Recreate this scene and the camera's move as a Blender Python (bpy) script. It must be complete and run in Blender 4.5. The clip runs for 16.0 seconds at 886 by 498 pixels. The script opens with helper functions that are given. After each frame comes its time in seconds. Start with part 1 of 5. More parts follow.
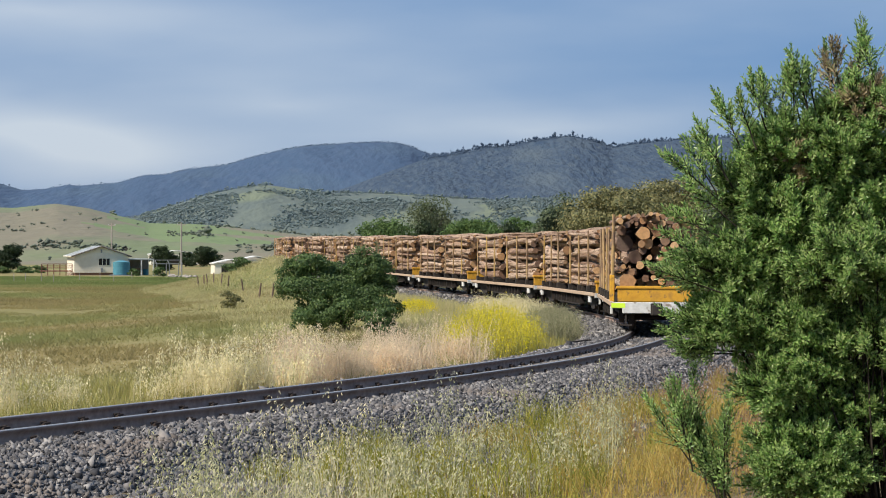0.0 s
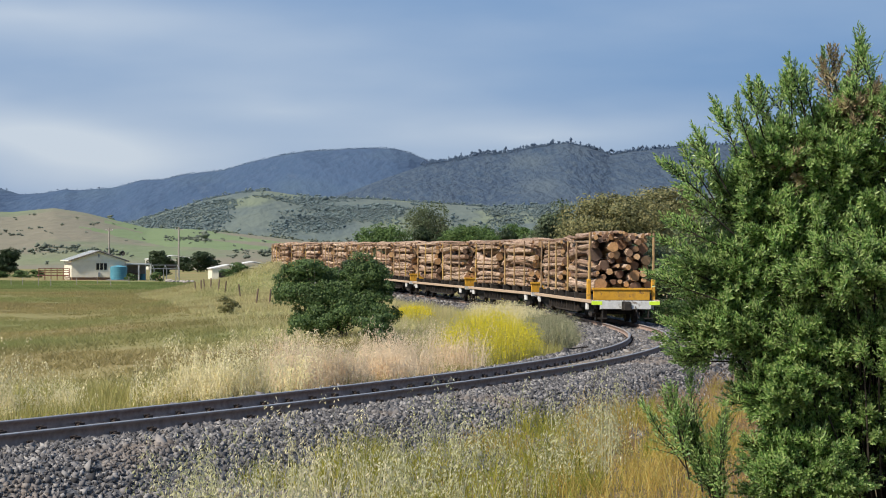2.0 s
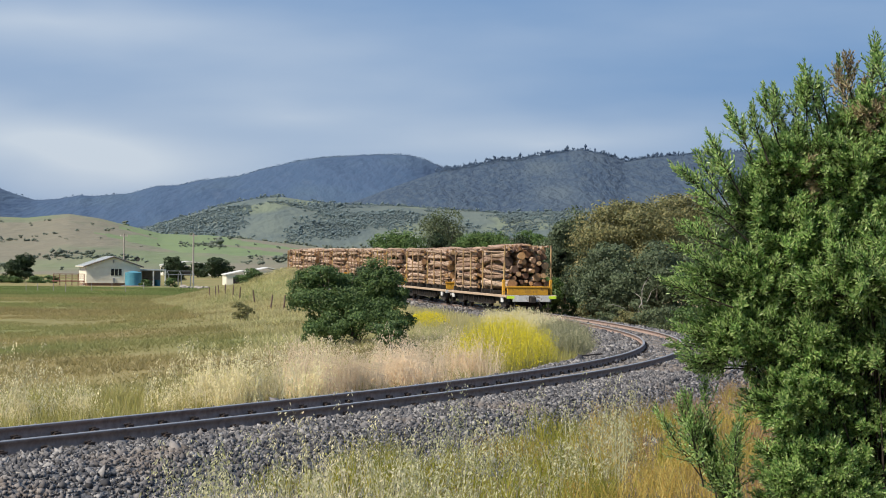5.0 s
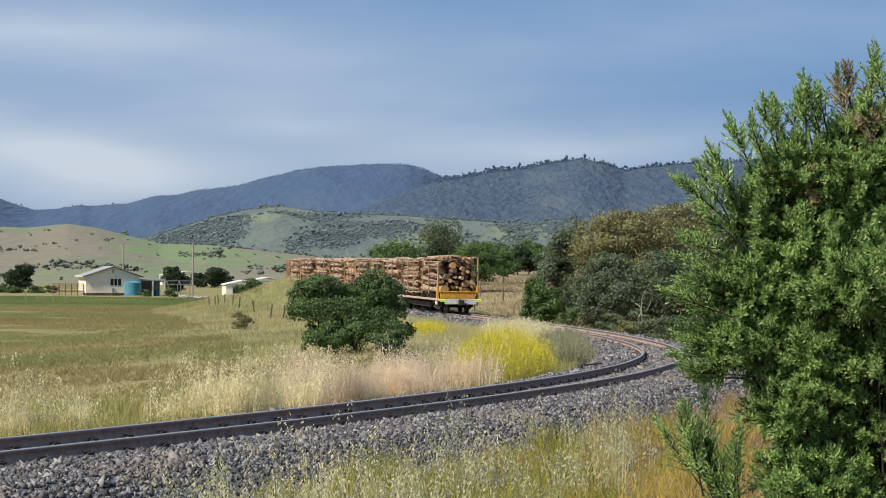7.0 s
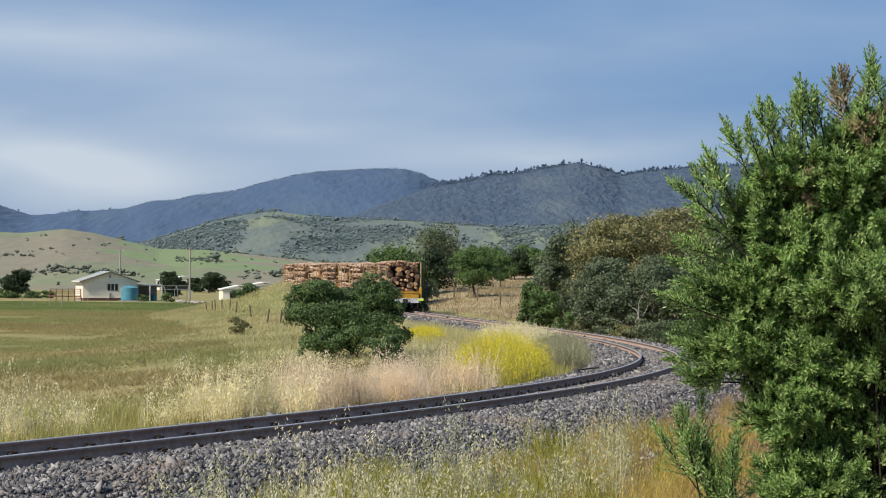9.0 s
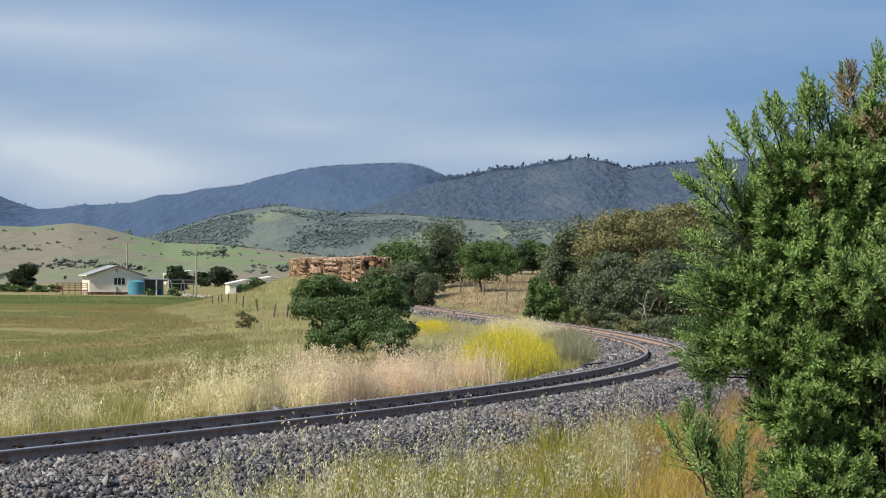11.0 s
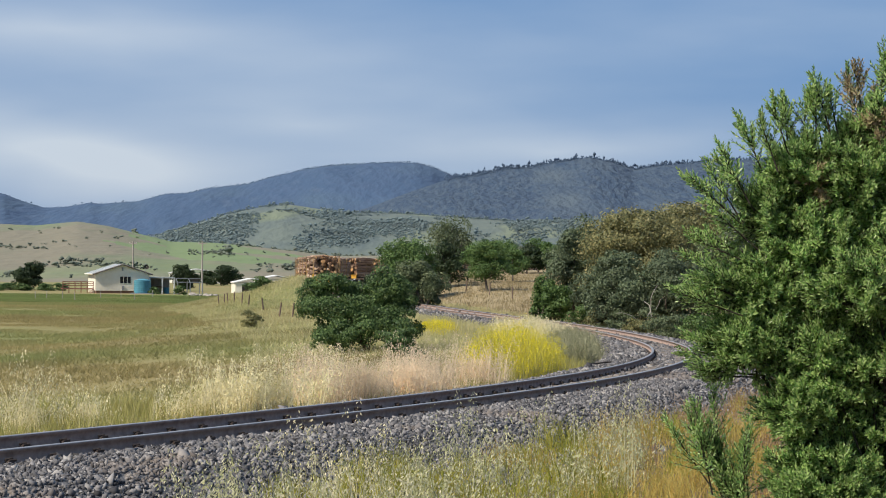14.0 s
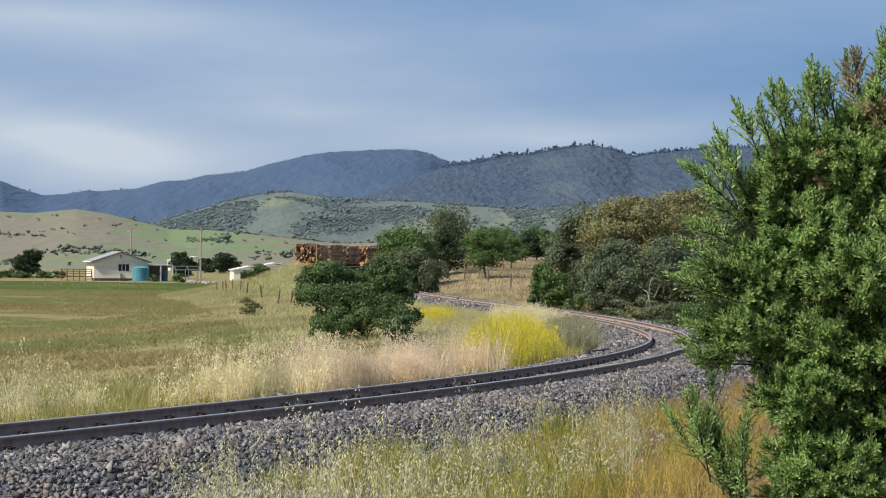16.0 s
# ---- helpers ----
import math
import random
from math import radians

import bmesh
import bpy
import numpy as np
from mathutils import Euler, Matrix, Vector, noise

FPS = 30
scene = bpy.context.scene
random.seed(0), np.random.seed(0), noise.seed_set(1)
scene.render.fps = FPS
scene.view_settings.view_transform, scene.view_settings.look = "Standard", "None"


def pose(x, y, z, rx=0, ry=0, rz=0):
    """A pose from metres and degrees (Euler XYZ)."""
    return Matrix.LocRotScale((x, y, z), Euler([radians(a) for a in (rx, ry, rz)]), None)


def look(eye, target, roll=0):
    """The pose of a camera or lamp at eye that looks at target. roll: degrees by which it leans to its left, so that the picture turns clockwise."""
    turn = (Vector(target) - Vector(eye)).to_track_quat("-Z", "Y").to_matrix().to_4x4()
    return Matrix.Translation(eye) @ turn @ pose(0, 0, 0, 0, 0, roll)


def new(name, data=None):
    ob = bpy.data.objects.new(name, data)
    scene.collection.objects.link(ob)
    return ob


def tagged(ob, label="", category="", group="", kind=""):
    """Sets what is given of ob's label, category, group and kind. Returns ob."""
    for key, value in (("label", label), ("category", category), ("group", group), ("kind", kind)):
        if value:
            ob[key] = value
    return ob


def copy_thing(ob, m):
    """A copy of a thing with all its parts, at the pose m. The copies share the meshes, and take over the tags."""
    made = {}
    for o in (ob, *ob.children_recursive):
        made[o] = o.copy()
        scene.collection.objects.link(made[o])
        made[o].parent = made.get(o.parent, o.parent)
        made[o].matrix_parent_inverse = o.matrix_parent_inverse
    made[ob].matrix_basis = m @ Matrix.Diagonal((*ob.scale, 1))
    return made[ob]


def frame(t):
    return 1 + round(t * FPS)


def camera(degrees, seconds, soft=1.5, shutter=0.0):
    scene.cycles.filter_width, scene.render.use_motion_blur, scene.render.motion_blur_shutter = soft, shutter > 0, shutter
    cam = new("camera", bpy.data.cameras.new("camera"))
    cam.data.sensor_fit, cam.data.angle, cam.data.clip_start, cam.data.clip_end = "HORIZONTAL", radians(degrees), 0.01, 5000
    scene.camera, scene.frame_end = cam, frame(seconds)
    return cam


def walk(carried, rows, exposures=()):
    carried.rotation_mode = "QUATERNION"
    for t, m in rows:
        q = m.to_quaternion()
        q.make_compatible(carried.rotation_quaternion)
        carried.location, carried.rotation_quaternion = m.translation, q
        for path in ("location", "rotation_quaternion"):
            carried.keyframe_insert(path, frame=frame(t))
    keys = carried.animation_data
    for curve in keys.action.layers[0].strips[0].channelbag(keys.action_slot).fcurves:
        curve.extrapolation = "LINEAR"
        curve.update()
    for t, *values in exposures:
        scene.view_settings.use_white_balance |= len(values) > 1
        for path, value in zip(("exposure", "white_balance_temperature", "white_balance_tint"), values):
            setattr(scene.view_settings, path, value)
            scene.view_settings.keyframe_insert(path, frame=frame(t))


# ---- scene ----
cam = camera(27.46, 16.0, soft=1.0)
EYE = Vector((0.0, 0.0, 2.0))
# seconds, turn to the left, tilt up, lean to the left (degrees): held in the hand on one spot
HELD = [(0.0, -0.600, -0.057, 0.140), (0.5, -0.696, 0.021, 0.161), (1.0, -0.804, 0.087, 0.238), (1.5, -0.798, 0.116, 0.335),
        (2.0, -0.680, 0.143, 0.416), (2.5, -0.556, 0.148, 0.443), (3.0, -0.440, 0.192, 0.521), (3.5, -0.324, 0.217, 0.511),
        (4.0, -0.266, 0.250, 0.553), (6.5, -0.182, 0.557, 0.511), (7.0, -0.240, 0.648, 0.490), (7.5, -0.314, 0.714, 0.412),
        (8.0, -0.393, 0.726, 0.395), (8.5, -0.368, 0.779, 0.453), (9.0, -0.333, 0.793, 0.406), (11.5, -0.083, 0.603, 0.544),
        (12.0, -0.044, 0.605, 0.565), (12.5, -0.003, 0.612, 0.548), (13.0, 0.005, 0.627, 0.537), (13.5, 0.028, 0.630, 0.556),
        (14.0, 0.055, 0.590, 0.577), (14.5, 0.078, 0.521, 0.555), (15.0, 0.072, 0.418, 0.480), (15.5, 0.049, 0.308, 0.520),
        (16.0, 0.000, 0.196, 0.566)]


def held_pose(turn, tilt, lean):
    a, b = radians(turn), radians(tilt)
    way = Vector((-math.sin(a) * math.cos(b), math.cos(a) * math.cos(b), math.sin(b)))
    return look(EYE, EYE + way * 10, lean)


walk(cam, [(t, held_pose(a, b, c)) for t, a, b, c in HELD])

# ---- light ----
SUN_EL, SUN_AZ = 46.0, 238.0  # azimuth clockwise from +y
world = bpy.data.worlds.new("sky")
scene.world = world
world.use_nodes = True
wn, wl = world.node_tree.nodes, world.node_tree.links
wn.clear()
w_out, w_bg = wn.new("ShaderNodeOutputWorld"), wn.new("ShaderNodeBackground")
sky = wn.new("ShaderNodeTexSky")
sky.sky_type, sky.sun_disc = "NISHITA", False
sky.sun_elevation, sky.sun_rotation = radians(SUN_EL), radians(SUN_AZ)
sky.air_density, sky.dust_density, sky.ozone_density = 1.0, 1.5, 1.0
w_co = wn.new("ShaderNodeTexCoord")


def sky_noise(scale, place, turn, detail, rough):
    """Streaky cloud noise over the sky's directions."""
    mp, nz = wn.new("ShaderNodeMapping"), wn.new("ShaderNodeTexNoise")
    mp.inputs["Scale"].default_value, mp.inputs["Location"].default_value = scale, place
    mp.inputs["Rotation"].default_value = (0, radians(turn), 0)
    nz.inputs["Scale"].default_value, nz.inputs["Detail"].default_value, nz.inputs["Roughness"].default_value = 1.0, detail, rough
    wl.new(w_co.outputs["Generated"], mp.inputs["Vector"])
    wl.new(mp.outputs["Vector"], nz.inputs["Vector"])
    return nz


def sky_math(op, a, b):
    m = wn.new("ShaderNodeMath")
    m.operation = op
    for i, v in enumerate((a, b)):
        if isinstance(v, (int, float)):
            m.inputs[i].default_value = v
        else:
            wl.new(v, m.inputs[i])
    return m.outputs["Value"]


w_warp = sky_noise((5, 3, 14), (1.7, 0.2, 0.9), 8, 3, 0.5)
w_shift = wn.new("ShaderNodeVectorMath")  # ragged edges for the cloud banks
w_shift.operation = "MULTIPLY_ADD"
w_shift.inputs[1].default_value = (0.12, 0.0, 0.045)
wl.new(w_warp.outputs["Color"], w_shift.inputs[0])
wl.new(w_co.outputs["Generated"], w_shift.inputs[2])
w_sum = sky_noise((4.5, 2.0, 20.0), (0.35, 0.0, 0.3), 9, 5, 0.45).outputs["Fac"]
w_sum = sky_math("MULTIPLY", w_sum, 0.55)
# banks of paler cloud: bearing, rise, half-width, half-height, turn, weight
for bx, bz, sx, sz, turn, weight in ((-0.2, 0.062, 0.17, 0.034, 4, 0.75), (-0.06, 0.084, 0.11, 0.024, 6, 0.3), (0.07, 0.062, 0.14, 0.022, -2, 0.42), (-0.22, 0.128, 0.24, 0.034, 6, 0.42), (0.25, 0.07, 0.1, 0.02, 3, 0.25), (0.5, 0.2, 0.2, 0.06, 4, 0.3), (-0.55, 0.15, 0.22, 0.07, 3, 0.4)):
    mp, gr = wn.new("ShaderNodeMapping"), wn.new("ShaderNodeTexGradient")
    mp.vector_type, gr.gradient_type = "TEXTURE", "QUADRATIC_SPHERE"
    mp.inputs["Location"].default_value = (bx + 0.06, 1.0, bz + 0.022)
    mp.inputs["Rotation"].default_value = (0, radians(turn), 0)
    mp.inputs["Scale"].default_value = (sx * 1.5, 1.0, sz * 1.5)
    wl.new(w_shift.outputs["Vector"], mp.inputs["Vector"])
    wl.new(mp.outputs["Vector"], gr.inputs["Vector"])
    w_sum = sky_math("ADD", w_sum, sky_math("MULTIPLY", gr.outputs["Fac"], weight))
w_ramp = wn.new("ShaderNodeValToRGB")
w_ramp.color_ramp.elements[0].position, w_ramp.color_ramp.elements[0].color = 0.2, (0, 0, 0, 1)
w_ramp.color_ramp.elements[1].position, w_ramp.color_ramp.elements[1].color = 0.85, (1, 1, 1, 1)
w_cloud = wn.new("ShaderNodeMixRGB")  # dark and pale parts of the cloud sheet
w_cloud.inputs[1].default_value, w_cloud.inputs[2].default_value = (1.6, 3.05, 5.65, 1), (6.0, 6.8, 7.9, 1)
w_mix = wn.new("ShaderNodeMixRGB")
w_mix.inputs[0].default_value = 0.85
wl.new(w_sum, w_ramp.inputs["Fac"])
wl.new(w_ramp.outputs["Color"], w_cloud.inputs[0])
wl.new(sky.outputs["Color"], w_mix.inputs[1])
wl.new(w_cloud.outputs["Color"], w_mix.inputs[2])
wl.new(w_mix.outputs["Color"], w_bg.inputs["Color"])
w_bg.inputs["Strength"].default_value = 0.073
scene.view_settings.exposure = 0.47
wl.new(w_bg.outputs["Background"], w_out.inputs["Surface"])

sun = new("sun", bpy.data.lights.new("sun", "SUN"))
sun.data.energy, sun.data.angle, sun.data.color = 4.8, radians(7), (1.0, 0.92, 0.79)
sa, se = radians(SUN_AZ), radians(SUN_EL)
sun.matrix_world = look((0, 0, 50), Vector((0, 0, 50)) - Vector((math.sin(sa) * math.cos(se), math.cos(sa) * math.cos(se), math.sin(se))))


# ---- materials ----
def ramp_colours(ramp, colours):
    els = ramp.color_ramp.elements
    while len(els) < len(colours):
        els.new(0.5)
    for i, c in enumerate(colours):
        els[i].position, els[i].color = i / (len(colours) - 1), (*c, 1)


def material(name, colours, scale=5.0, rough=0.8, metal=0.0, by="noise", bump=0.0, bump_scale=40.0, leafy=0.0, spots=None, spot_scale=1.0, coord="Object", spot_lo=0.5, spot_hi=0.6, squash=None):
    """colours: run of base colours picked by noise, by 'object' or by 'island'; spots: a second colour laid on in patches."""
    m = bpy.data.materials.new(name)
    m.use_nodes = True
    n, l = m.node_tree.nodes, m.node_tree.links
    bsdf = n["Principled BSDF"]
    bsdf.inputs["Roughness"].default_value, bsdf.inputs["Metallic"].default_value = rough, metal
    bsdf.inputs["Specular IOR Level"].default_value = 0.3
    co = n.new("ShaderNodeTexCoord")
    if squash:
        mp = n.new("ShaderNodeMapping")
        mp.inputs["Scale"].default_value = squash
        l.new(co.outputs[coord], mp.inputs["Vector"])
        place_out = mp.outputs["Vector"]
    else:
        place_out = co.outputs[coord]
    ramp = n.new("ShaderNodeValToRGB")
    ramp_colours(ramp, colours)
    nz = n.new("ShaderNodeTexNoise")
    nz.inputs["Scale"].default_value, nz.inputs["Detail"].default_value = scale, 6.0
    nz.inputs["Roughness"].default_value = 0.6
    l.new(place_out, nz.inputs["Vector"])
    if by == "noise":
        spread = n.new("ShaderNodeMapRange")
        spread.inputs["From Min"].default_value, spread.inputs["From Max"].default_value = 0.3, 0.7
        l.new(nz.outputs["Fac"], spread.inputs["Value"])
        l.new(spread.outputs["Result"], ramp.inputs["Fac"])
        colour = ramp.outputs["Color"]
    else:
        src = n.new("ShaderNodeObjectInfo" if by == "object" else "ShaderNodeNewGeometry")
        l.new(src.outputs["Random" if by == "object" else "Random Per Island"], ramp.inputs["Fac"])
        mul = n.new("ShaderNodeMixRGB")
        mul.blend_type = "MULTIPLY"
        mul.inputs[0].default_value = 0.7
        grey = n.new("ShaderNodeMapRange")
        grey.inputs["From Min"].default_value, grey.inputs["From Max"].default_value = 0.25, 0.75
        grey.inputs["To Min"].default_value, grey.inputs["To Max"].default_value = 0.55, 1.3
        l.new(nz.outputs["Fac"], grey.inputs["Value"])
        l.new(ramp.outputs["Color"], mul.inputs[1])
        l.new(grey.outputs["Result"], mul.inputs[2])
        colour = mul.outputs["Color"]
    if spots:
        sz = n.new("ShaderNodeTexNoise")
        sz.inputs["Scale"].default_value, sz.inputs["Detail"].default_value = spot_scale, 4.0
        l.new(place_out, sz.inputs["Vector"])
        sr = n.new("ShaderNodeMapRange")
        sr.inputs["From Min"].default_value, sr.inputs["From Max"].default_value = spot_lo, spot_hi
        l.new(sz.outputs["Fac"], sr.inputs["Value"])
        mx = n.new("ShaderNodeMixRGB")
        mx.inputs[2].default_value = (*spots, 1)
        l.new(sr.outputs["Result"], mx.inputs[0])
        l.new(colour, mx.inputs[1])
        colour = mx.outputs["Color"]
    l.new(colour, bsdf.inputs["Base Color"])
    if bump:
        bz = n.new("ShaderNodeTexNoise")
        bz.inputs["Scale"].default_value, bz.inputs["Detail"].default_value = bump_scale, 4.0
        l.new(place_out, bz.inputs["Vector"])
        bp = n.new("ShaderNodeBump")
        bp.inputs["Strength"].default_value, bp.inputs["Distance"].default_value = bump, 1.0 / bump_scale
        l.new(bz.outputs["Fac"], bp.inputs["Height"])
        l.new(bp.outputs["Normal"], bsdf.inputs["Normal"])
    if leafy:
        tr = n.new("ShaderNodeBsdfTranslucent")
        l.new(colour, tr.inputs["Color"])
        mix = n.new("ShaderNodeMixShader")
        mix.inputs[0].default_value = leafy
        l.new(bsdf.outputs["BSDF"], mix.inputs[1])
        l.new(tr.outputs["BSDF"], mix.inputs[2])
        l.new(mix.outputs["Shader"], n["Material Output"].inputs["Surface"])
    return m


M = {}
M["ballast"] = material("ballast_bed", [(0.035, 0.036, 0.04), (0.085, 0.087, 0.095), (0.15, 0.15, 0.158)], 22, 0.9, bump=1.0, bump_scale=18)
M["stone"] = material("ballast_stone", [(0.03, 0.029, 0.031), (0.075, 0.073, 0.078), (0.12, 0.117, 0.122), (0.16, 0.15, 0.152), (0.3, 0.285, 0.275)], 14, 0.85, by="island", spots=(0.19, 0.155, 0.13), spot_scale=0.5, spot_lo=0.56, spot_hi=0.75)
M["rail_side"] = material("rusty_rail_steel", [(0.19, 0.132, 0.107), (0.27, 0.196, 0.162), (0.33, 0.25, 0.212)], 9, 0.9, 0.0, bump=0.2)
M["rail_top"] = material("worn_rail_head", [(0.33, 0.31, 0.3), (0.46, 0.44, 0.42)], 3, 0.42, 0.6)
M["sleeper"] = material("weathered_sleeper", [(0.12, 0.1, 0.085), (0.22, 0.19, 0.165)], 12, 0.9, by="object")
M["clip"] = material("rusty_clip", [(0.03, 0.022, 0.018), (0.06, 0.042, 0.034)], 20, 0.95)
M["ground"] = material("dry_pasture", [(0.2, 0.165, 0.07), (0.225, 0.18, 0.08), (0.205, 0.172, 0.07), (0.245, 0.192, 0.09)], 0.09, 0.95, bump=0.4, bump_scale=3, spots=(0.165, 0.17, 0.06), spot_scale=0.05, spot_lo=0.42, spot_hi=0.62, squash=(0.8, 1, 1))
M["lawn"] = material("green_home_pasture", [(0.085, 0.135, 0.04), (0.12, 0.165, 0.055), (0.19, 0.18, 0.08), (0.11, 0.15, 0.05)], 0.12, 0.95, bump=0.5, bump_scale=3)
M["verge"] = material("verge_soil_and_thatch", [(0.06, 0.05, 0.03), (0.13, 0.1, 0.055), (0.18, 0.135, 0.075)], 1.5, 0.95, bump=0.6, bump_scale=9)
M["paddock"] = material("golden_dry_paddock", [(0.22, 0.17, 0.095), (0.28, 0.22, 0.125), (0.25, 0.2, 0.11)], 0.15, 0.95, bump=0.6, bump_scale=3)
M["hill"] = material("hill_pasture", [(0.145, 0.162, 0.105), (0.168, 0.155, 0.11), (0.178, 0.16, 0.115), (0.138, 0.158, 0.095), (0.158, 0.157, 0.105)], 0.013, 0.95, bump=0.25, bump_scale=0.15, squash=(1, 0.3, 1.6), spots=(0.14, 0.18, 0.085), spot_scale=0.006, spot_lo=0.5, spot_hi=0.57)
M["green_hill"] = material("green_hill_pasture", [(0.125, 0.17, 0.08), (0.145, 0.192, 0.088), (0.14, 0.178, 0.09)], 0.02, 0.95, bump=0.2, bump_scale=0.15, squash=(1, 0.3, 1.6))
# ridge, dome and foot: blue distance haze is mixed into the base colours
M["ridge"] = material("hazed_forested_range", [(0.026, 0.047, 0.085), (0.036, 0.06, 0.096), (0.053, 0.076, 0.107), (0.03, 0.051, 0.088), (0.044, 0.067, 0.1), (0.067, 0.089, 0.115)], 0.035, 1.0, bump=1.0, bump_scale=0.09, spots=(0.07, 0.093, 0.115), spot_scale=0.008, spot_lo=0.52, spot_hi=0.78, squash=(1, 0.3, 1.0))
M["dome"] = material("hazed_far_range", [(0.036, 0.068, 0.125), (0.048, 0.08, 0.14), (0.04, 0.072, 0.13), (0.062, 0.094, 0.15)], 0.016, 1.0, bump=0.4, bump_scale=0.05, spots=(0.06, 0.096, 0.14), spot_scale=0.006, spot_lo=0.5, spot_hi=0.75, squash=(1, 0.3, 1.2))
M["foot"] = material("hazed_foothill_pasture", [(0.08, 0.104, 0.104), (0.096, 0.12, 0.112), (0.112, 0.135, 0.117), (0.086, 0.11, 0.106)], 0.02, 1.0, bump=0.4, bump_scale=0.1, squash=(1, 0.3, 1.2), spots=(0.14, 0.165, 0.115), spot_scale=0.009, spot_lo=0.54, spot_hi=0.62)
M["bark"] = material("grey_brown_bark", [(0.05, 0.04, 0.032), (0.11, 0.09, 0.075), (0.16, 0.14, 0.12)], 14, 0.95, bump=0.6, bump_scale=20)
M["log_bark"] = material("stripped_pine_bark", [(0.46, 0.32, 0.22), (0.58, 0.42, 0.31), (0.24, 0.145, 0.1), (0.66, 0.5, 0.38), (0.36, 0.23, 0.155), (0.56, 0.41, 0.3), (0.3, 0.2, 0.15)], 5.0, 0.85, by="object", bump=0.8, bump_scale=9, spots=(0.17, 0.095, 0.065), spot_scale=2.6, spot_lo=0.5, spot_hi=0.62)
M["log_end"] = material("sawn_log_end", [(0.55, 0.31, 0.14), (0.34, 0.19, 0.1), (0.15, 0.09, 0.065), (0.44, 0.25, 0.12), (0.6, 0.38, 0.2), (0.2, 0.12, 0.08), (0.12, 0.085, 0.07)], 2.0, 0.85, by="object", bump=0.3, bump_scale=9)
M["stake"] = material("weathered_ochre_stake", [(0.36, 0.25, 0.14), (0.42, 0.28, 0.12), (0.3, 0.21, 0.13), (0.5, 0.33, 0.1)], 2.5, 0.7, by="object", spots=(0.2, 0.13, 0.085), spot_scale=3, spot_lo=0.48, spot_hi=0.62)
M["yellow"] = material("worn_yellow_paint", [(0.5, 0.25, 0.03), (0.62, 0.33, 0.035), (0.4, 0.21, 0.045)], 3, 0.55, bump=0.1, spots=(0.22, 0.12, 0.06), spot_scale=5, spot_lo=0.6, spot_hi=0.68)
M["white"] = material("chalky_white_paint", [(0.5, 0.5, 0.48), (0.72, 0.72, 0.7)], 5, 0.6, spots=(0.25, 0.2, 0.16), spot_scale=6, spot_lo=0.58, spot_hi=0.7)
M["reflector"] = material("lime_reflective_plate", [(0.6, 0.85, 0.05), (0.72, 0.95, 0.08)], 5, 0.35)
M["under"] = material("grimy_underframe", [(0.012, 0.011, 0.011), (0.035, 0.03, 0.027), (0.06, 0.045, 0.035)], 5, 0.85)
M["deck_edge"] = material("dusty_deck_edge", [(0.34, 0.24, 0.165), (0.44, 0.33, 0.24), (0.27, 0.19, 0.14)], 4, 0.8)
M["wheel"] = material("brake_dusted_wheel", [(0.03, 0.025, 0.022), (0.07, 0.055, 0.045)], 8, 0.6, 0.5)


def leaf(name, colours, scale=2.0, t=0.3, rough=0.55):
    return material(name, colours, scale, rough, by="island", leafy=t)


M["bush_leaf"] = leaf("glossy_shrub_leaf", [(0.1, 0.2, 0.062), (0.2, 0.345, 0.1), (0.32, 0.48, 0.145), (0.43, 0.56, 0.2), (0.48, 0.59, 0.27)], 2.5, 0.5, 0.3)
M["bush_bark"] = material("dark_bush_bark", [(0.02, 0.016, 0.012), (0.05, 0.04, 0.03)], 14, 0.95)
M["bush_tip"] = leaf("reddish_young_leaf", [(0.36, 0.27, 0.17), (0.42, 0.33, 0.2), (0.3, 0.3, 0.14)], 2.5, 0.35, 0.5)
M["shrub_leaf"] = leaf("dark_shrub_leaf", [(0.034, 0.068, 0.024), (0.062, 0.115, 0.038), (0.105, 0.17, 0.055), (0.165, 0.23, 0.078)], 1.2, 0.4)
M["green_leaf"] = leaf("mid_green_leaf", [(0.05, 0.1, 0.028), (0.085, 0.15, 0.04), (0.13, 0.195, 0.055)], 1.0)
M["grey_leaf"] = leaf("grey_green_leaf", [(0.065, 0.09, 0.045), (0.105, 0.135, 0.066), (0.16, 0.19, 0.092)], 1.0)
M["dusk_leaf"] = leaf("dull_gum_leaf", [(0.062, 0.09, 0.048), (0.098, 0.13, 0.068), (0.138, 0.168, 0.09)], 1.0)
M["olive_leaf"] = leaf("olive_brown_leaf", [(0.1, 0.112, 0.05), (0.16, 0.165, 0.068), (0.22, 0.208, 0.085), (0.28, 0.245, 0.105)], 0.7)
M["dark_leaf"] = leaf("deep_green_leaf", [(0.015, 0.03, 0.012), (0.03, 0.05, 0.018), (0.04, 0.065, 0.022)], 1.0)
# hill trees: haze over the distance is put in as a paler leaf colour
M["far_leaf"] = material("hazed_distant_leaf", [(0.165, 0.2, 0.165), (0.205, 0.24, 0.195), (0.245, 0.272, 0.215)], 0.05, 0.95, by="island", leafy=0.45)
# range and foothill foliage: leaf colours lifted and blued to carry distance haze
M["range_leaf"] = material("hazed_gum_forest", [(0.115, 0.172, 0.265), (0.135, 0.195, 0.285), (0.155, 0.215, 0.3)], 0.01, 1.0, by="island", leafy=0.5)
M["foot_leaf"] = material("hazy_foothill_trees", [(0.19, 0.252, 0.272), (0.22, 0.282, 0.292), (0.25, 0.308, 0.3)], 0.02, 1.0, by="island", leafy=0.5)
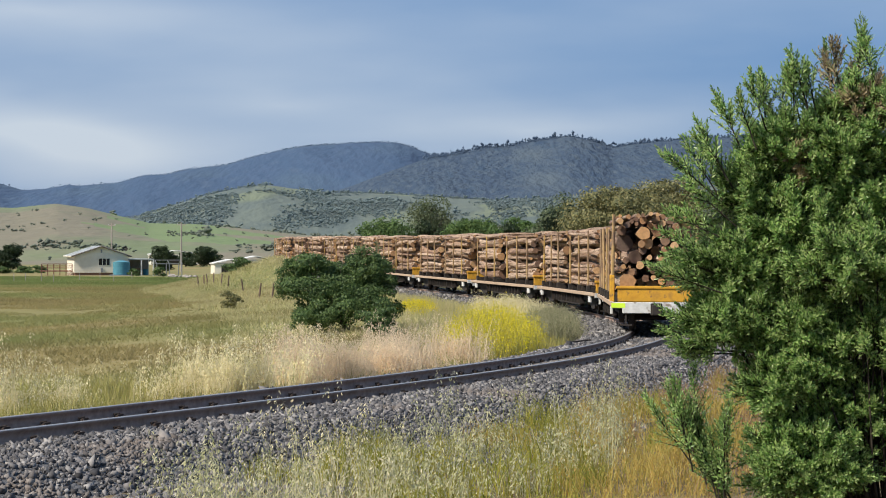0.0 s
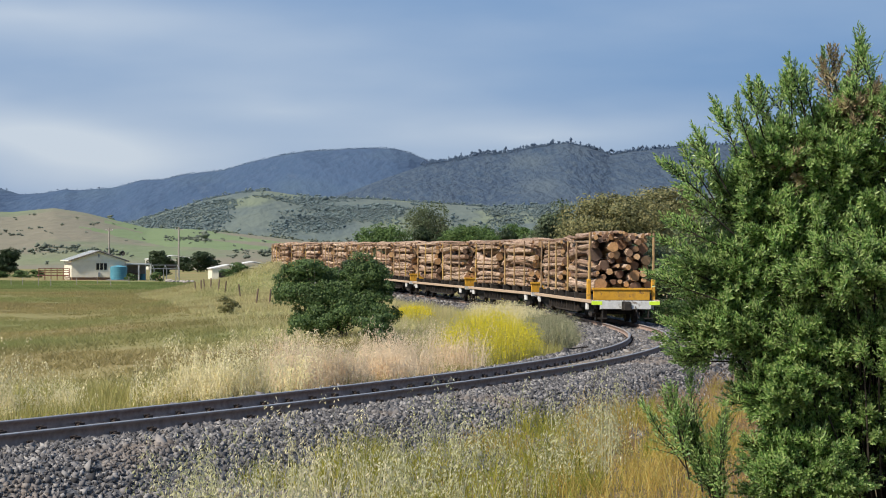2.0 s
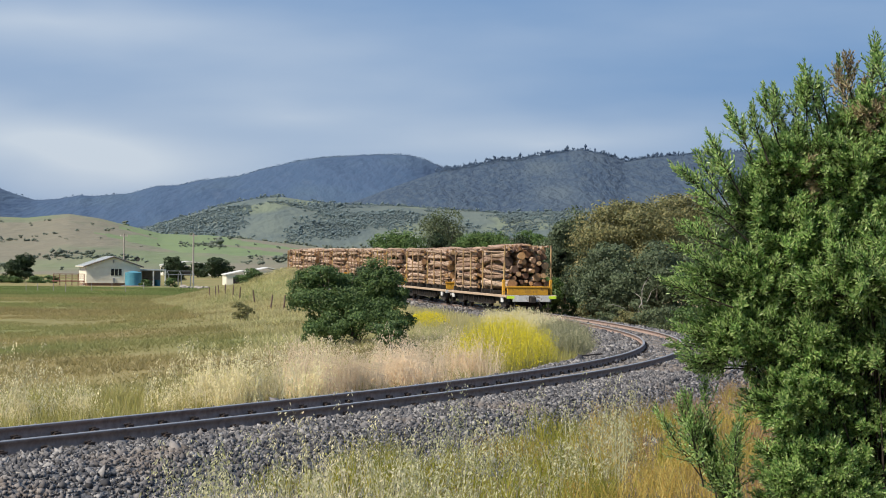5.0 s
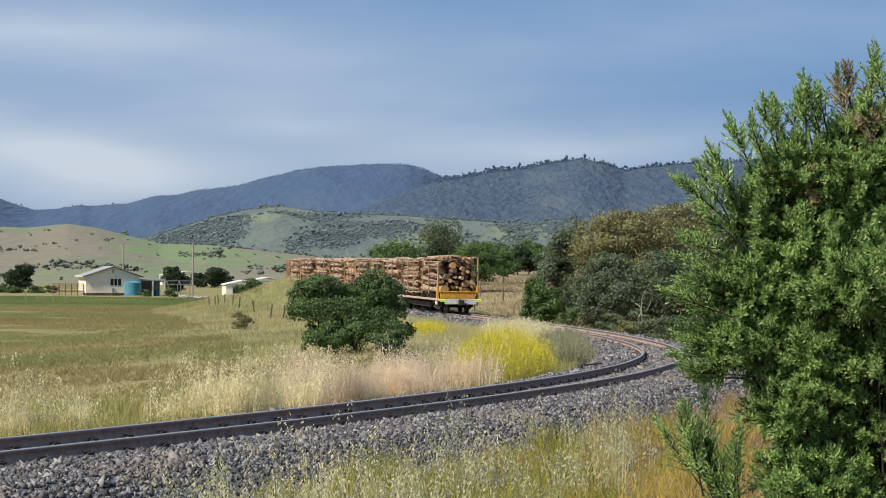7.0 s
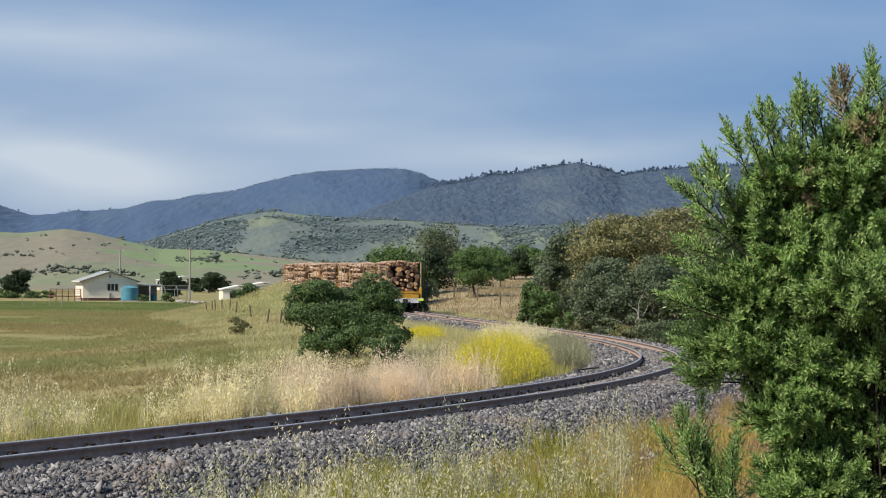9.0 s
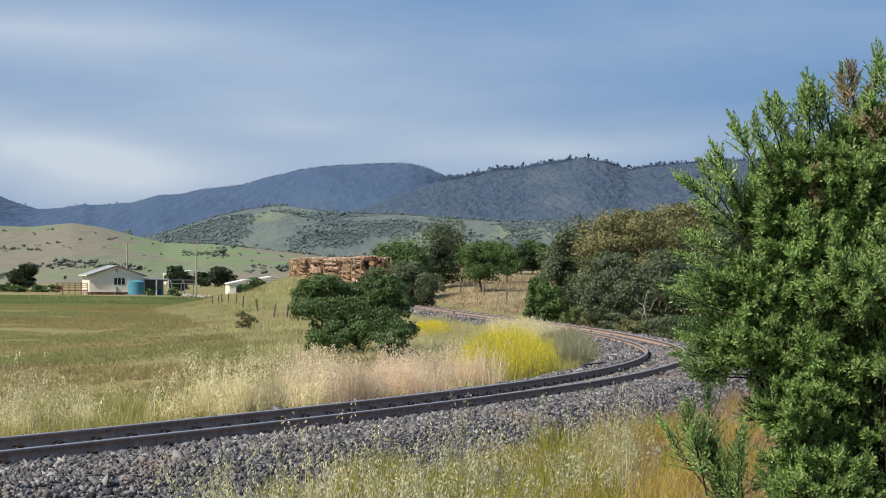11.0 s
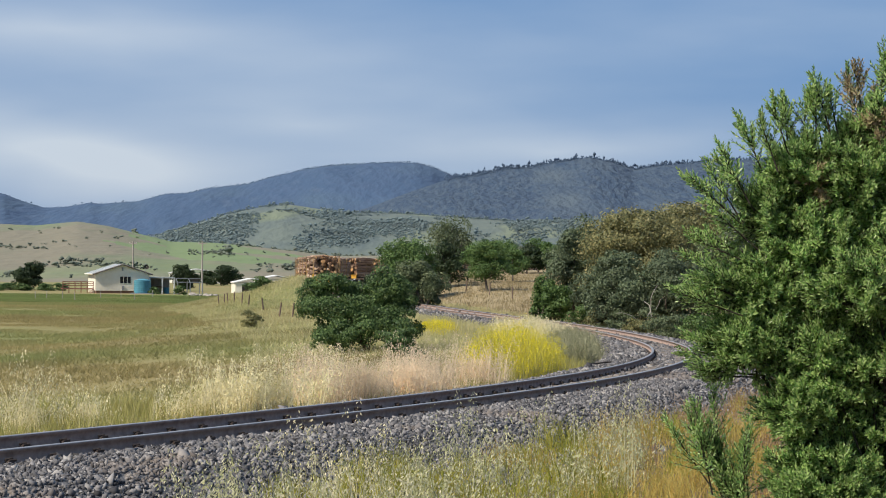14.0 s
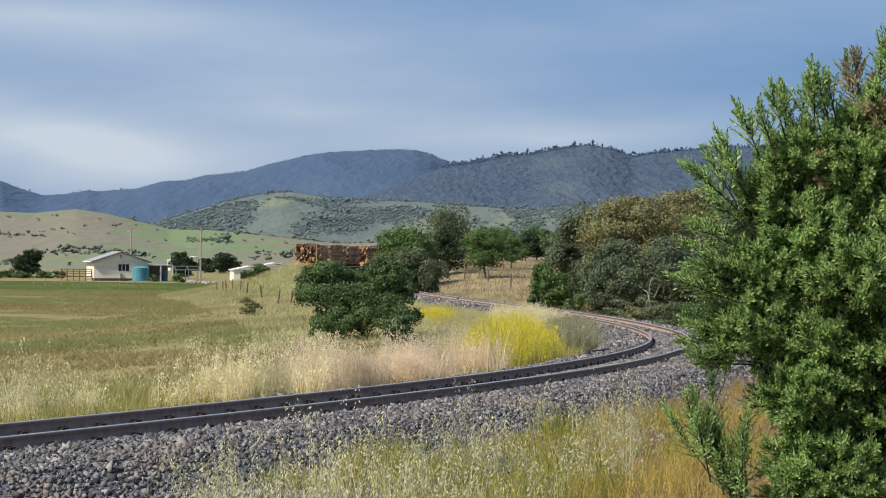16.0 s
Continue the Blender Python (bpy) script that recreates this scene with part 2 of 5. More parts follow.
M["oat"] = leaf("ripe_wild_oat", [(0.7, 0.62, 0.36), (0.8, 0.72, 0.46), (0.84, 0.76, 0.52), (0.64, 0.6, 0.27)], 0.6, 0.45, 0.6)
M["pale_oat"] = leaf("pale_green_oat", [(0.44, 0.45, 0.2), (0.54, 0.52, 0.3), (0.64, 0.6, 0.42), (0.42, 0.42, 0.19)], 0.6, 0.42, 0.6)
M["bank_pale"] = leaf("pale_bank_grass", [(0.48, 0.44, 0.21), (0.6, 0.53, 0.29), (0.4, 0.4, 0.16), (0.66, 0.58, 0.35)], 0.4, 0.45, 0.7)
M["pink_oat"] = leaf("russet_dry_brome", [(0.74, 0.58, 0.4), (0.82, 0.68, 0.5), (0.74, 0.63, 0.43)], 0.6, 0.45, 0.6)
M["green_grass"] = leaf("yellow_green_grass", [(0.16, 0.2, 0.025), (0.28, 0.29, 0.04), (0.42, 0.38, 0.07), (0.36, 0.3, 0.055)], 0.8, 0.45, 0.55)
M["rust_grass"] = leaf("rust_brown_dead_grass", [(0.33, 0.19, 0.085), (0.42, 0.27, 0.13), (0.27, 0.16, 0.08), (0.46, 0.33, 0.17)], 0.5, 0.4, 0.7)
M["straw_green"] = leaf("straw_green_grass", [(0.3, 0.3, 0.08), (0.42, 0.38, 0.13), (0.5, 0.44, 0.19), (0.26, 0.28, 0.06)], 0.6, 0.45, 0.6)
M["lawn_grass"] = leaf("green_pasture_grass", [(0.14, 0.2, 0.06), (0.18, 0.235, 0.075), (0.24, 0.25, 0.09)], 0.1, 0.45, 0.7)
M["gold_grass"] = leaf("golden_dry_grass", [(0.42, 0.27, 0.055), (0.54, 0.38, 0.1), (0.5, 0.4, 0.12), (0.38, 0.32, 0.07)], 0.5, 0.45, 0.6)
M["field_grass"] = material("pasture_grass", [(0.3, 0.255, 0.11), (0.335, 0.278, 0.122), (0.29, 0.255, 0.108), (0.36, 0.295, 0.14)], 0.09, 0.7, by="island", leafy=0.5, spots=(0.25, 0.262, 0.1), spot_scale=0.05, spot_lo=0.42, spot_hi=0.62, squash=(0.8, 1, 1))
M["paddock_grass"] = leaf("straw_paddock_grass", [(0.28, 0.22, 0.12), (0.34, 0.27, 0.15), (0.3, 0.25, 0.13)], 0.2, 0.4, 0.7)
M["mustard"] = leaf("yellow_flower_head", [(0.7, 0.58, 0.012), (0.8, 0.68, 0.02), (0.6, 0.52, 0.02), (0.78, 0.68, 0.1)], 1.0, 0.3, 0.6)
M["sage"] = leaf("grey_sage_weed", [(0.2, 0.21, 0.11), (0.29, 0.29, 0.17), (0.4, 0.37, 0.24)], 1.0, 0.3, 0.7)
M["wall"] = material("cream_weatherboard", [(0.68, 0.63, 0.52), (0.76, 0.71, 0.6)], 1.5, 0.6)
M["roof"] = material("pale_corrugated_iron", [(0.3, 0.32, 0.32), (0.4, 0.42, 0.415)], 1.2, 0.5, 0.2)
M["trim"] = material("dark_grey_trim_paint", [(0.09, 0.08, 0.075), (0.14, 0.125, 0.115)], 3, 0.6)
M["brick"] = material("brown_brick_footing", [(0.16, 0.09, 0.06), (0.24, 0.14, 0.1)], 4, 0.9)
M["tank"] = material("teal_tank_plastic", [(0.06, 0.2, 0.27), (0.09, 0.26, 0.33)], 1.5, 0.5)
M["timber"] = material("weathered_timber", [(0.1, 0.07, 0.055), (0.18, 0.13, 0.1)], 5, 0.9)
M["red_timber"] = material("red_brown_deck_timber", [(0.16, 0.07, 0.05), (0.22, 0.1, 0.075)], 5, 0.8)
M["pole"] = material("grey_power_pole", [(0.25, 0.22, 0.2), (0.36, 0.33, 0.3)], 2, 0.9)
M["grey_metal"] = material("dull_grey_metal", [(0.2, 0.21, 0.22), (0.32, 0.33, 0.34)], 3, 0.5, 0.4)
M["glass"] = material("window_glass", [(0.012, 0.015, 0.018), (0.02, 0.024, 0.028)], 1, 0.08)
# near-black: shade painted for shed openings, and the dish's dark mesh
M["dark"] = material("painted_shade_and_dark_mesh", [(0.02, 0.018, 0.016), (0.035, 0.03, 0.027)], 2, 0.9)


# ---- building helpers ----
rng = np.random.default_rng(7)


def fast_mesh(name, V, F, mats, index=None, smooth=False):
    V, F = np.asarray(V, np.float32), np.asarray(F, np.int32)
    me = bpy.data.meshes.new(name)
    me.vertices.add(len(V))
    me.vertices.foreach_set("co", V.ravel())
    me.loops.add(F.size)
    me.loops.foreach_set("vertex_index", F.ravel())
    me.polygons.add(len(F))
    me.polygons.foreach_set("loop_start", np.arange(0, F.size, F.shape[1], dtype=np.int32))
    if index is not None:
        me.polygons.foreach_set("material_index", np.asarray(index, np.int32))
    if smooth:
        me.polygons.foreach_set("use_smooth", np.ones(len(F), bool))
    me.update(calc_edges=True)
    for m in mats if isinstance(mats, (list, tuple)) else [mats]:
        me.materials.append(m)
    return me


def part(name, bm, mat, parent, label=""):
    me = bpy.data.meshes.new(name)
    bm.to_mesh(me)
    bm.free()
    me.materials.append(mat)
    ob = new(name, me)
    ob.parent = parent
    return tagged(ob, label)


def child(name, me, parent, m=None, label=""):
    ob = new(name, me)
    ob.parent = parent
    if m is not None:
        ob.matrix_basis = m
    return tagged(ob, label)


def thing(name, m, label, category, group="", kind=""):
    ob = new(name)
    ob.empty_display_size = 0.3
    ob.matrix_world = m
    return tagged(ob, label, category, group, kind)


def box(bm, lo, hi, bevel=0.0):
    """A box from corner to corner, with bevelled edges."""
    lo, hi = Vector(lo), Vector(hi)
    made = bmesh.ops.create_cube(bm, size=1.0, matrix=Matrix.LocRotScale((lo + hi) / 2, None, hi - lo))
    if bevel:
        edges = list({e for v in made["verts"] for e in v.link_edges})
        bmesh.ops.bevel(bm, geom=edges, offset=bevel, segments=1, affect="EDGES")
    return bm


def boxes(*args, bevel=0.0):
    bm = bmesh.new()
    for lo, hi in args:
        box(bm, lo, hi, bevel)
    return bm


def rod(bm, a, b, r1, r2=None, n=10):
    a, b = Vector(a), Vector(b)
    d = b - a
    m = Matrix.Translation((a + b) / 2) @ d.to_track_quat("Z", "Y").to_matrix().to_4x4()
    bmesh.ops.create_cone(bm, cap_ends=True, segments=n, radius1=r1, radius2=r1 if r2 is None else r2, depth=d.length, matrix=m)
    return bm


# ---- the line of the track: heading from its bend, step by step ----
STEP = 0.25
REACH = 400.0
BEND = [0.01095, 0.01232, 0.01365, 0.01315, 0.00764, 0.00507, 0.00095, -0.00095, -0.00239, 0.00065, 0.00532, 0.00208, -0.01269, -0.01348, -0.0129, -0.01252, -0.009, -0.004, 0.0]
GRADE = [-0.0046, -0.01074, -0.01214, -0.0089, -0.00272, -0.00146, 0.00048, 0.00273, 0.00355, 0.00382, 0.00383, 0.0036, 0.00311, 0.00235, 0.00171, 0.00127, -0.004, -0.012, -0.02]
KNOT_S = np.arange(19) * 13.0
BACK = 20.0  # metres of track before the first knot
ts = np.arange(-BACK, REACH + STEP, STEP)
t_bend = np.interp(ts, KNOT_S, BEND)
t_grade = np.interp(ts, KNOT_S, GRADE)
t_grade[ts < 0] = 0.0
i0 = int(BACK / STEP)


def run_sum(v):
    c = np.concatenate([[0], np.cumsum((v[1:] + v[:-1]) / 2 * STEP)])
    return c - c[i0]


t_head = 1.01756 + run_sum(t_bend)
TX, TY, TZ = -4.92458 + run_sum(np.cos(t_head)), 20.25637 + run_sum(np.sin(t_head)), run_sum(t_grade)


def on_track(s):
    return Vector((np.interp(s, ts, TX), np.interp(s, ts, TY), np.interp(s, ts, TZ)))


def heading(s):
    return float(np.interp(s, ts, t_head))


def beside(s, n, z=0.0):
    """A place n metres to the right of the line at s."""
    h = heading(s)
    return on_track(s) + Vector((math.sin(h) * n, -math.cos(h) * n, z))


def track_coords(X, Y):
    """Nearest distance along the line and offset to its right, for arrays of places."""
    k = slice(None, None, 4)
    ax, ay, ah, az, asx = TX[k], TY[k], t_head[k], TZ[k], ts[k]
    S, N, Z = np.empty(len(X)), np.empty(len(X)), np.empty(len(X))
    for c in range(0, len(X), 4000):
        x, y = X[c:c + 4000, None], Y[c:c + 4000, None]
        d = (x - ax) ** 2 + (y - ay) ** 2
        j = d.argmin(1)
        S[c:c + 4000], Z[c:c + 4000] = asx[j], az[j]
        side = (x[:, 0] - ax[j]) * np.sin(ah[j]) - (y[:, 0] - ay[j]) * np.cos(ah[j])
        N[c:c + 4000] = np.sign(side) * np.sqrt(d[np.arange(len(j)), j])
    return S, N, Z


def smooth(a, b, v):
    k = np.clip((v - a) / (b - a), 0, 1)
    return k * k * (3 - 2 * k)


LENS = 3210.0


def skyline(rows):
    """Rows of bearing and height, both in units of the picture grid of a level view, as tangents."""
    a = np.array(rows, float)
    return (a[:, 0] - 784) / LENS, (452 + 0.0099 * (a[:, 0] - 784) - a[:, 1]) / LENS


RANGE_A, RANGE_H = skyline([(-600, 330), (0, 319), (30, 331), (75, 344), (115, 342), (155, 335), (175, 337), (240, 332), (290, 319), (330, 317), (365, 308), (430, 301), (480, 287), (540, 273), (580, 267), (650, 263), (700, 262), (735, 263), (765, 271), (800, 286), (830, 298), (900, 320), (1000, 330), (2200, 330)])
SPUR_A, SPUR_H = skyline([(-600, 420), (300, 420), (420, 395), (560, 360), (650, 335), (720, 308), (780, 288), (800, 283), (850, 276), (885, 268), (940, 265), (970, 259), (1000, 255), (1040, 250), (1080, 258), (1120, 271), (1160, 264), (1200, 261), (1270, 256), (1568, 254), (2200, 272)])
FOOT_A, FOOT_H = skyline([(-600, 400), (200, 405), (280, 390), (340, 372), (400, 354), (460, 342), (500, 337), (560, 345), (620, 350), (700, 352), (800, 358), (900, 362), (1100, 352), (1270, 340), (2200, 340)])
KNOLL_A, KNOLL_H = skyline([(-600, 375), (0, 371), (60, 373), (110, 368), (135, 366), (190, 374), (240, 386), (300, 400), (380, 402), (480, 412), (600, 425), (800, 425), (960, 405), (1060, 402), (1150, 415), (2200, 420)])


def fbm(x, y, scale, octaves=4):
    """Smooth value noise on arrays."""
    out, amp, tot = np.zeros_like(x), 1.0, 0.0
    for o in range(octaves):
        u, v = x / scale * 2 ** o + 37.2 * o, y / scale * 2 ** o + 11.7 * o
        iu, iv = np.floor(u), np.floor(v)
        fu, fv = u - iu, v - iv
        fu, fv = fu * fu * (3 - 2 * fu), fv * fv * (3 - 2 * fv)

        def h(a, b):
            q = np.sin(a * 127.1 + b * 311.7) * 43758.5453
            return q - np.floor(q)
        out += amp * ((h(iu, iv) * (1 - fu) + h(iu + 1, iv) * fu) * (1 - fv) + (h(iu, iv + 1) * (1 - fu) + h(iu + 1, iv + 1) * fu) * fv - 0.5)
        tot += amp
        amp *= 0.5
    return out / tot


FIELD = -2.4


def ground_z(X, Y):
    X, Y = np.asarray(X, float).ravel(), np.asarray(Y, float).ravel()
    S, N, Z = track_coords(X, Y)
    R = np.hypot(X, Y)
    bank = Z - 0.5
    # inside of the bend: down to the flat pasture
    toe = np.interp(S, [0, 30, 60, 100, 150], [15, 20, 32, 24, 16])
    inner = bank + (FIELD - bank) * smooth(np.interp(S, [0, 40, 150], [6.5, 6.5, 4.0]), toe, -N)
    # outside: the verge towards the eye, and the paddock that climbs gently
    climb = bank + 0.02 + np.clip(N - 4, 0, 400) * np.interp(S, [0, 35, 60, 90, 400], [0.02, 0.004, 0.01, 0.008, 0.004])
    climb = climb + np.clip(Y - 105, 0, 130) * 0.021 * smooth(4, 12, N)
    z = np.where(N < 0, inner, climb)
    z = np.where(np.abs(N) < 2.4, bank - 0.3, z)
    near = smooth(16, 2, R)
    z = z * (1 - near) + 0.4 * near
    # grassy mound on the inside of the far bend
    z += 1.9 * np.exp(-((X + 12.1) / np.where(X < -12.1, 3.9, 2.2)) ** 2 - ((Y - 152) / 11) ** 2) * smooth(2.6, 4.0, -N)
    z += fbm(X, Y, 9.0, 3) * 0.22 * smooth(3.2, 6, np.abs(N)) * smooth(6, 25, R)
    # far country
    A = X / np.maximum(Y, 1e-3)
    A = np.where(Y > 1, A, np.sign(X) * 3)
    far = FIELD + (R - 300) * 0.002
    z = np.where(R > 300, z * (1 - smooth(300, 420, R)) + far * smooth(300, 420, R), z)
    knoll = np.interp(A, KNOLL_A, KNOLL_H) * 1150 + 2
    foot = np.interp(A, FOOT_A, FOOT_H) * 2300 - 3
    ridge = np.interp(A, RANGE_A, RANGE_H) * 4300 - 2
    spur = np.interp(A, SPUR_A, SPUR_H) * 3500 - 6
    h1 = knoll * smooth(450, 1150, R) * (1 - 0.35 * smooth(1150, 1500, R))
    h2 = foot * smooth(1400, 2300, R) * (1 - 0.2 * smooth(2300, 2600, R))
    h3 = ridge * smooth(3000, 4300, R)
    h4 = spur * smooth(2200, 3500, R) * (1 - 0.25 * smooth(3500, 3800, R))
    gully = np.abs(fbm(X + 0.3 * R, Y * 0.4, 260.0, 3)) * -55 * smooth(2300, 2700, R)
    h3 = h3 + gully * (1 - smooth(4000, 4300, R))
    h4 = h4 + gully * (1 - smooth(3250, 3500, R))
    hills = np.maximum(np.maximum(h1, h2), np.maximum(h3, h4))
    hills = hills + fbm(X, Y, 420.0, 4) * 34 * smooth(600, 1600, R) * (1 - 0.9 * smooth(3000, 3400, R)) * (1 - 0.7 * np.exp(-((R - 1150) / 120) ** 2))
    return np.where(R > 420, np.maximum(z, hills + FIELD), z)


def gz(x, y):
    return float(ground_z([x], [y])[0])


# ---- ground sheet ----
def build_ground():
    fine = np.radians(np.arange(-19, 19.01, 0.13))
    coarse = np.radians(np.arange(24, 337, 6.0))
    ang = np.concatenate([fine, coarse])
    rad = np.concatenate([[0.0, 0.6, 2, 4, 6, 8], np.geomspace(10, 420, 210), np.geomspace(428, 4600, 150)])
    na, nr = len(ang), len(rad)
    R, A = np.meshgrid(rad, ang, indexing="ij")
    X, Y = (R * np.sin(A) + 0.17 * (R == 0)).ravel(), (R * np.cos(A) - 0.13 * (R == 0)).ravel()
    Z = ground_z(X, Y)
    V = np.stack([X, Y, Z], 1)
    i, j = np.meshgrid(np.arange(nr - 1), np.arange(na), indexing="ij")
    j2 = (j + 1) % na
    F = np.stack([i * na + j, (i + 1) * na + j, (i + 1) * na + j2, i * na + j2], -1).reshape(-1, 4)[:, ::-1]
    c = V[F].mean(1)
    S, N, _ = track_coords(c[:, 0], c[:, 1])
    r = np.hypot(c[:, 0], c[:, 1])
    idx = np.zeros(len(F), int)
    idx[(N > 0) & (r < 420)] = 2
    idx[((np.abs(N) < 9) & (r < 60)) | (np.abs(N) < 2.6) | (r < 26)] = 1
    idx[(c[:, 1] + 60 * fbm(c[:, 0], c[:, 1], 25.0, 3) > 200) & (c[:, 1] < 264) & (c[:, 0] < -0.105 * c[:, 1]) & (r < 420) & (fbm(c[:, 0], c[:, 1], 14.0, 3) > -0.16)] = 6
    idx[r > 420] = 3
    slope = c[:, 0] / np.maximum(c[:, 1], 1.0) + 0.1 * fbm(c[:, 0], c[:, 1], 80.0, 3)
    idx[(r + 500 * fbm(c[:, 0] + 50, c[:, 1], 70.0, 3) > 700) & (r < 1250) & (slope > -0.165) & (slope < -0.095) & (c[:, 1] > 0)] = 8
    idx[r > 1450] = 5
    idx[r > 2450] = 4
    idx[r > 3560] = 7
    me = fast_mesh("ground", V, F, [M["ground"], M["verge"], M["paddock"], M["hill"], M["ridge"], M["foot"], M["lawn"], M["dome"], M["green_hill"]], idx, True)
    tagged(new("ground", me), "rolling dry pasture, golden paddock and forested ranges coloured with blue haze", "ground", kind="structure")


build_ground()


# ---- track ----
def sweep(profile, s0, s1, n_off, z_off, step=0.5, close=True):
    S = np.arange(s0, s1 + step / 2, step)
    h = np.interp(S, ts, t_head)
    cx, cy, cz = np.interp(S, ts, TX), np.interp(S, ts, TY), np.interp(S, ts, TZ)
    P = np.array(profile, float)
    k = len(P)
    V = np.stack([cx[:, None] + np.sin(h)[:, None] * (P[:, 0] + n_off), cy[:, None] - np.cos(h)[:, None] * (P[:, 0] + n_off), cz[:, None] + P[:, 1] + z_off + 0 * h[:, None]], -1).reshape(-1, 3)
    i, j = np.meshgrid(np.arange(len(S) - 1), np.arange(k if close else k - 1), indexing="ij")
    j2 = (j + 1) % k
    F = np.stack([i * k + j, i * k + j2, (i + 1) * k + j2, (i + 1) * k + j], -1).reshape(-1, 4)
    return V, F, j.ravel()


RAIL = [(-0.064, -0.153), (0.064, -0.153), (0.064, -0.142), (0.012, -0.125), (0.009, -0.045), (0.034, -0.033), (0.034, -0.008), (0.027, 0.0), (-0.027, 0.0), (-0.034, -0.008), (-0.034, -0.033), (-0.009, -0.045), (-0.012, -0.125), (-0.064, -0.142)]


def build_track():
    track = thing("railway_track", Matrix(), "narrow-gauge railway track curving on a grey ballast bed", "railway track", kind="structure")
    for n in (-0.5675, 0.5675):
        V, F, j = sweep(RAIL, -18, 385, n, 0.0)
        child("rail", fast_mesh("rail", V, F, [M["rail_side"], M["rail_top"]], (np.isin(j, (6, 7, 8))).astype(int)), track, None, "rusty steel rail with a worn bright head")
    bm = bmesh.new()
    box(bm, (-1.0, -0.11, -0.26), (1.0, 0.11, -0.15), 0.02)
    sm = bpy.data.meshes.new("sleeper")
    bm.to_mesh(sm)
    bm.free()
    sm.materials.append(M["sleeper"])
    bm = bmesh.new()
    box(bm, (-0.045, -0.05, -0.148), (0.045, 0.05, -0.118), 0.01)
    rod(bm, (-0.03, -0.055, -0.105), (-0.03, 0.055, -0.1), 0.013, n=6)
    rod(bm, (0.025, -0.055, -0.112), (0.025, 0.055, -0.112), 0.013, n=6)
    cm = bpy.data.meshes.new("rail_clip")
    bm.to_mesh(cm)
    bm.free()
    cm.materials.append(M["clip"])
    s, k = -8.0, 0
    while s < 100:
        m = Matrix.Translation(on_track(s)) @ Matrix.Rotation(heading(s) - math.pi / 2, 4, "Z")
        sl = child("sleeper", sm, track, m @ Matrix.Rotation(random.uniform(-0.012, 0.012), 4, "Z"))
        if s < 42:
            for n in (-0.6715, -0.4635, 0.4635, 0.6715):
                child("rail_clip", cm, sl, Matrix.Translation((n, 0, 0)))
        s += 0.68
    # the bed: shoulders and slopes
    prof = [(-3.5, -0.95), (-2.75, -0.62), (-1.75, -0.2), (-1.15, -0.165), (-0.7, -0.155), (-0.35, -0.2), (0.35, -0.2), (0.7, -0.155), (1.15, -0.165), (1.9, -0.2), (3.0, -0.6), (3.7, -0.95)]
    V, F, j = sweep(prof, -18, 385, 0.0, 0.0, 0.5, False)
    child("ballast_bed", fast_mesh("ballast_bed", V, F, M["ballast"], None, False), track, None, "bed of crushed grey stone")


build_track()


def stones(s0, s1, n_list, density, size, seed):
    """Loose crushed stones strewn over the bed."""
    r = np.random.default_rng(seed)
    corner = np.array([(1, 0, 0), (0, 1, 0), (-1, 0, 0), (0, -1, 0), (0, 0, 1), (0, 0, -1)], float)
    faces = np.array([(0, 1, 4), (1, 2, 4), (2, 3, 4), (3, 0, 4), (1, 0, 5), (2, 1, 5), (3, 2, 5), (0, 3, 5)])
    px, pz = np.array([-3.5, -2.75, -1.75, -1.15, -0.7, -0.35, 0.35, 0.7, 1.15, 1.9, 3.0, 3.7]), np.array([-0.95, -0.62, -0.2, -0.165, -0.155, -0.2, -0.2, -0.155, -0.165, -0.2, -0.6, -0.95])
    S, N = [], []
    for n0, n1 in n_list:
        k = int((s1 - s0) * (n1 - n0) * density)
        S.append(r.uniform(s0, s1, k))
        N.append(r.uniform(n0, n1, k))
    S, N = np.concatenate(S), np.concatenate(N)
    keep = (np.abs(np.abs(N) - 0.5675) > 0.1)
    S, N = S[keep], N[keep]
    h = np.interp(S, ts, t_head)
    P = np.stack([np.interp(S, ts, TX) + np.sin(h) * N, np.interp(S, ts, TY) - np.cos(h) * N, np.interp(S, ts, TZ) + np.interp(N, px, pz)], 1)
    P[:, 2] = np.maximum(P[:, 2], ground_z(P[:, 0], P[:, 1]) - 0.01)
    k = len(P)
    sc = size * r.lognormal(0, 0.28, (k, 1, 1)) * r.uniform(0.38, 1.6, (k, 1, 3)) * 0.62
    C = corner[None] * sc * r.uniform(0.7, 1.1, (k, 6, 1)) + r.normal(0, size * 0.16, (k, 6, 3))
    q = r.normal(size=(k, 4))
    q /= np.linalg.norm(q, axis=1)[:, None]
    w, x, y, z = q.T
    Rm = np.stack([1 - 2 * (y * y + z * z), 2 * (x * y - z * w), 2 * (x * z + y * w), 2 * (x * y + z * w), 1 - 2 * (x * x + z * z), 2 * (y * z - x * w), 2 * (x * z - y * w), 2 * (y * z + x * w), 1 - 2 * (x * x + y * y)], 1).reshape(k, 3, 3)
    V = np.einsum("kij,kvj->kvi", Rm, C) + P[:, None] + np.array([0, 0, size * 0.12])
    F = (np.arange(k)[:, None, None] * 6 + faces[None]).reshape(-1, 3)
    return V.reshape(-1, 3), F


V1, F1 = stones(-8, 22, [(-2.6, 3.7), (3.7, 4.6)], 430, 0.05, 1)
V2, F2 = stones(22, 70, [(-2.4, 2.9)], 95, 0.085, 2)
V3, F3 = stones(70, 110, [(-2.0, 2.4)], 55, 0.1, 3)
gravel = fast_mesh("ballast_stones", np.vstack([V1, V2, V3]), np.vstack([F1, F2 + len(V1), F3 + len(V1) + len(V2)]), M["stone"])
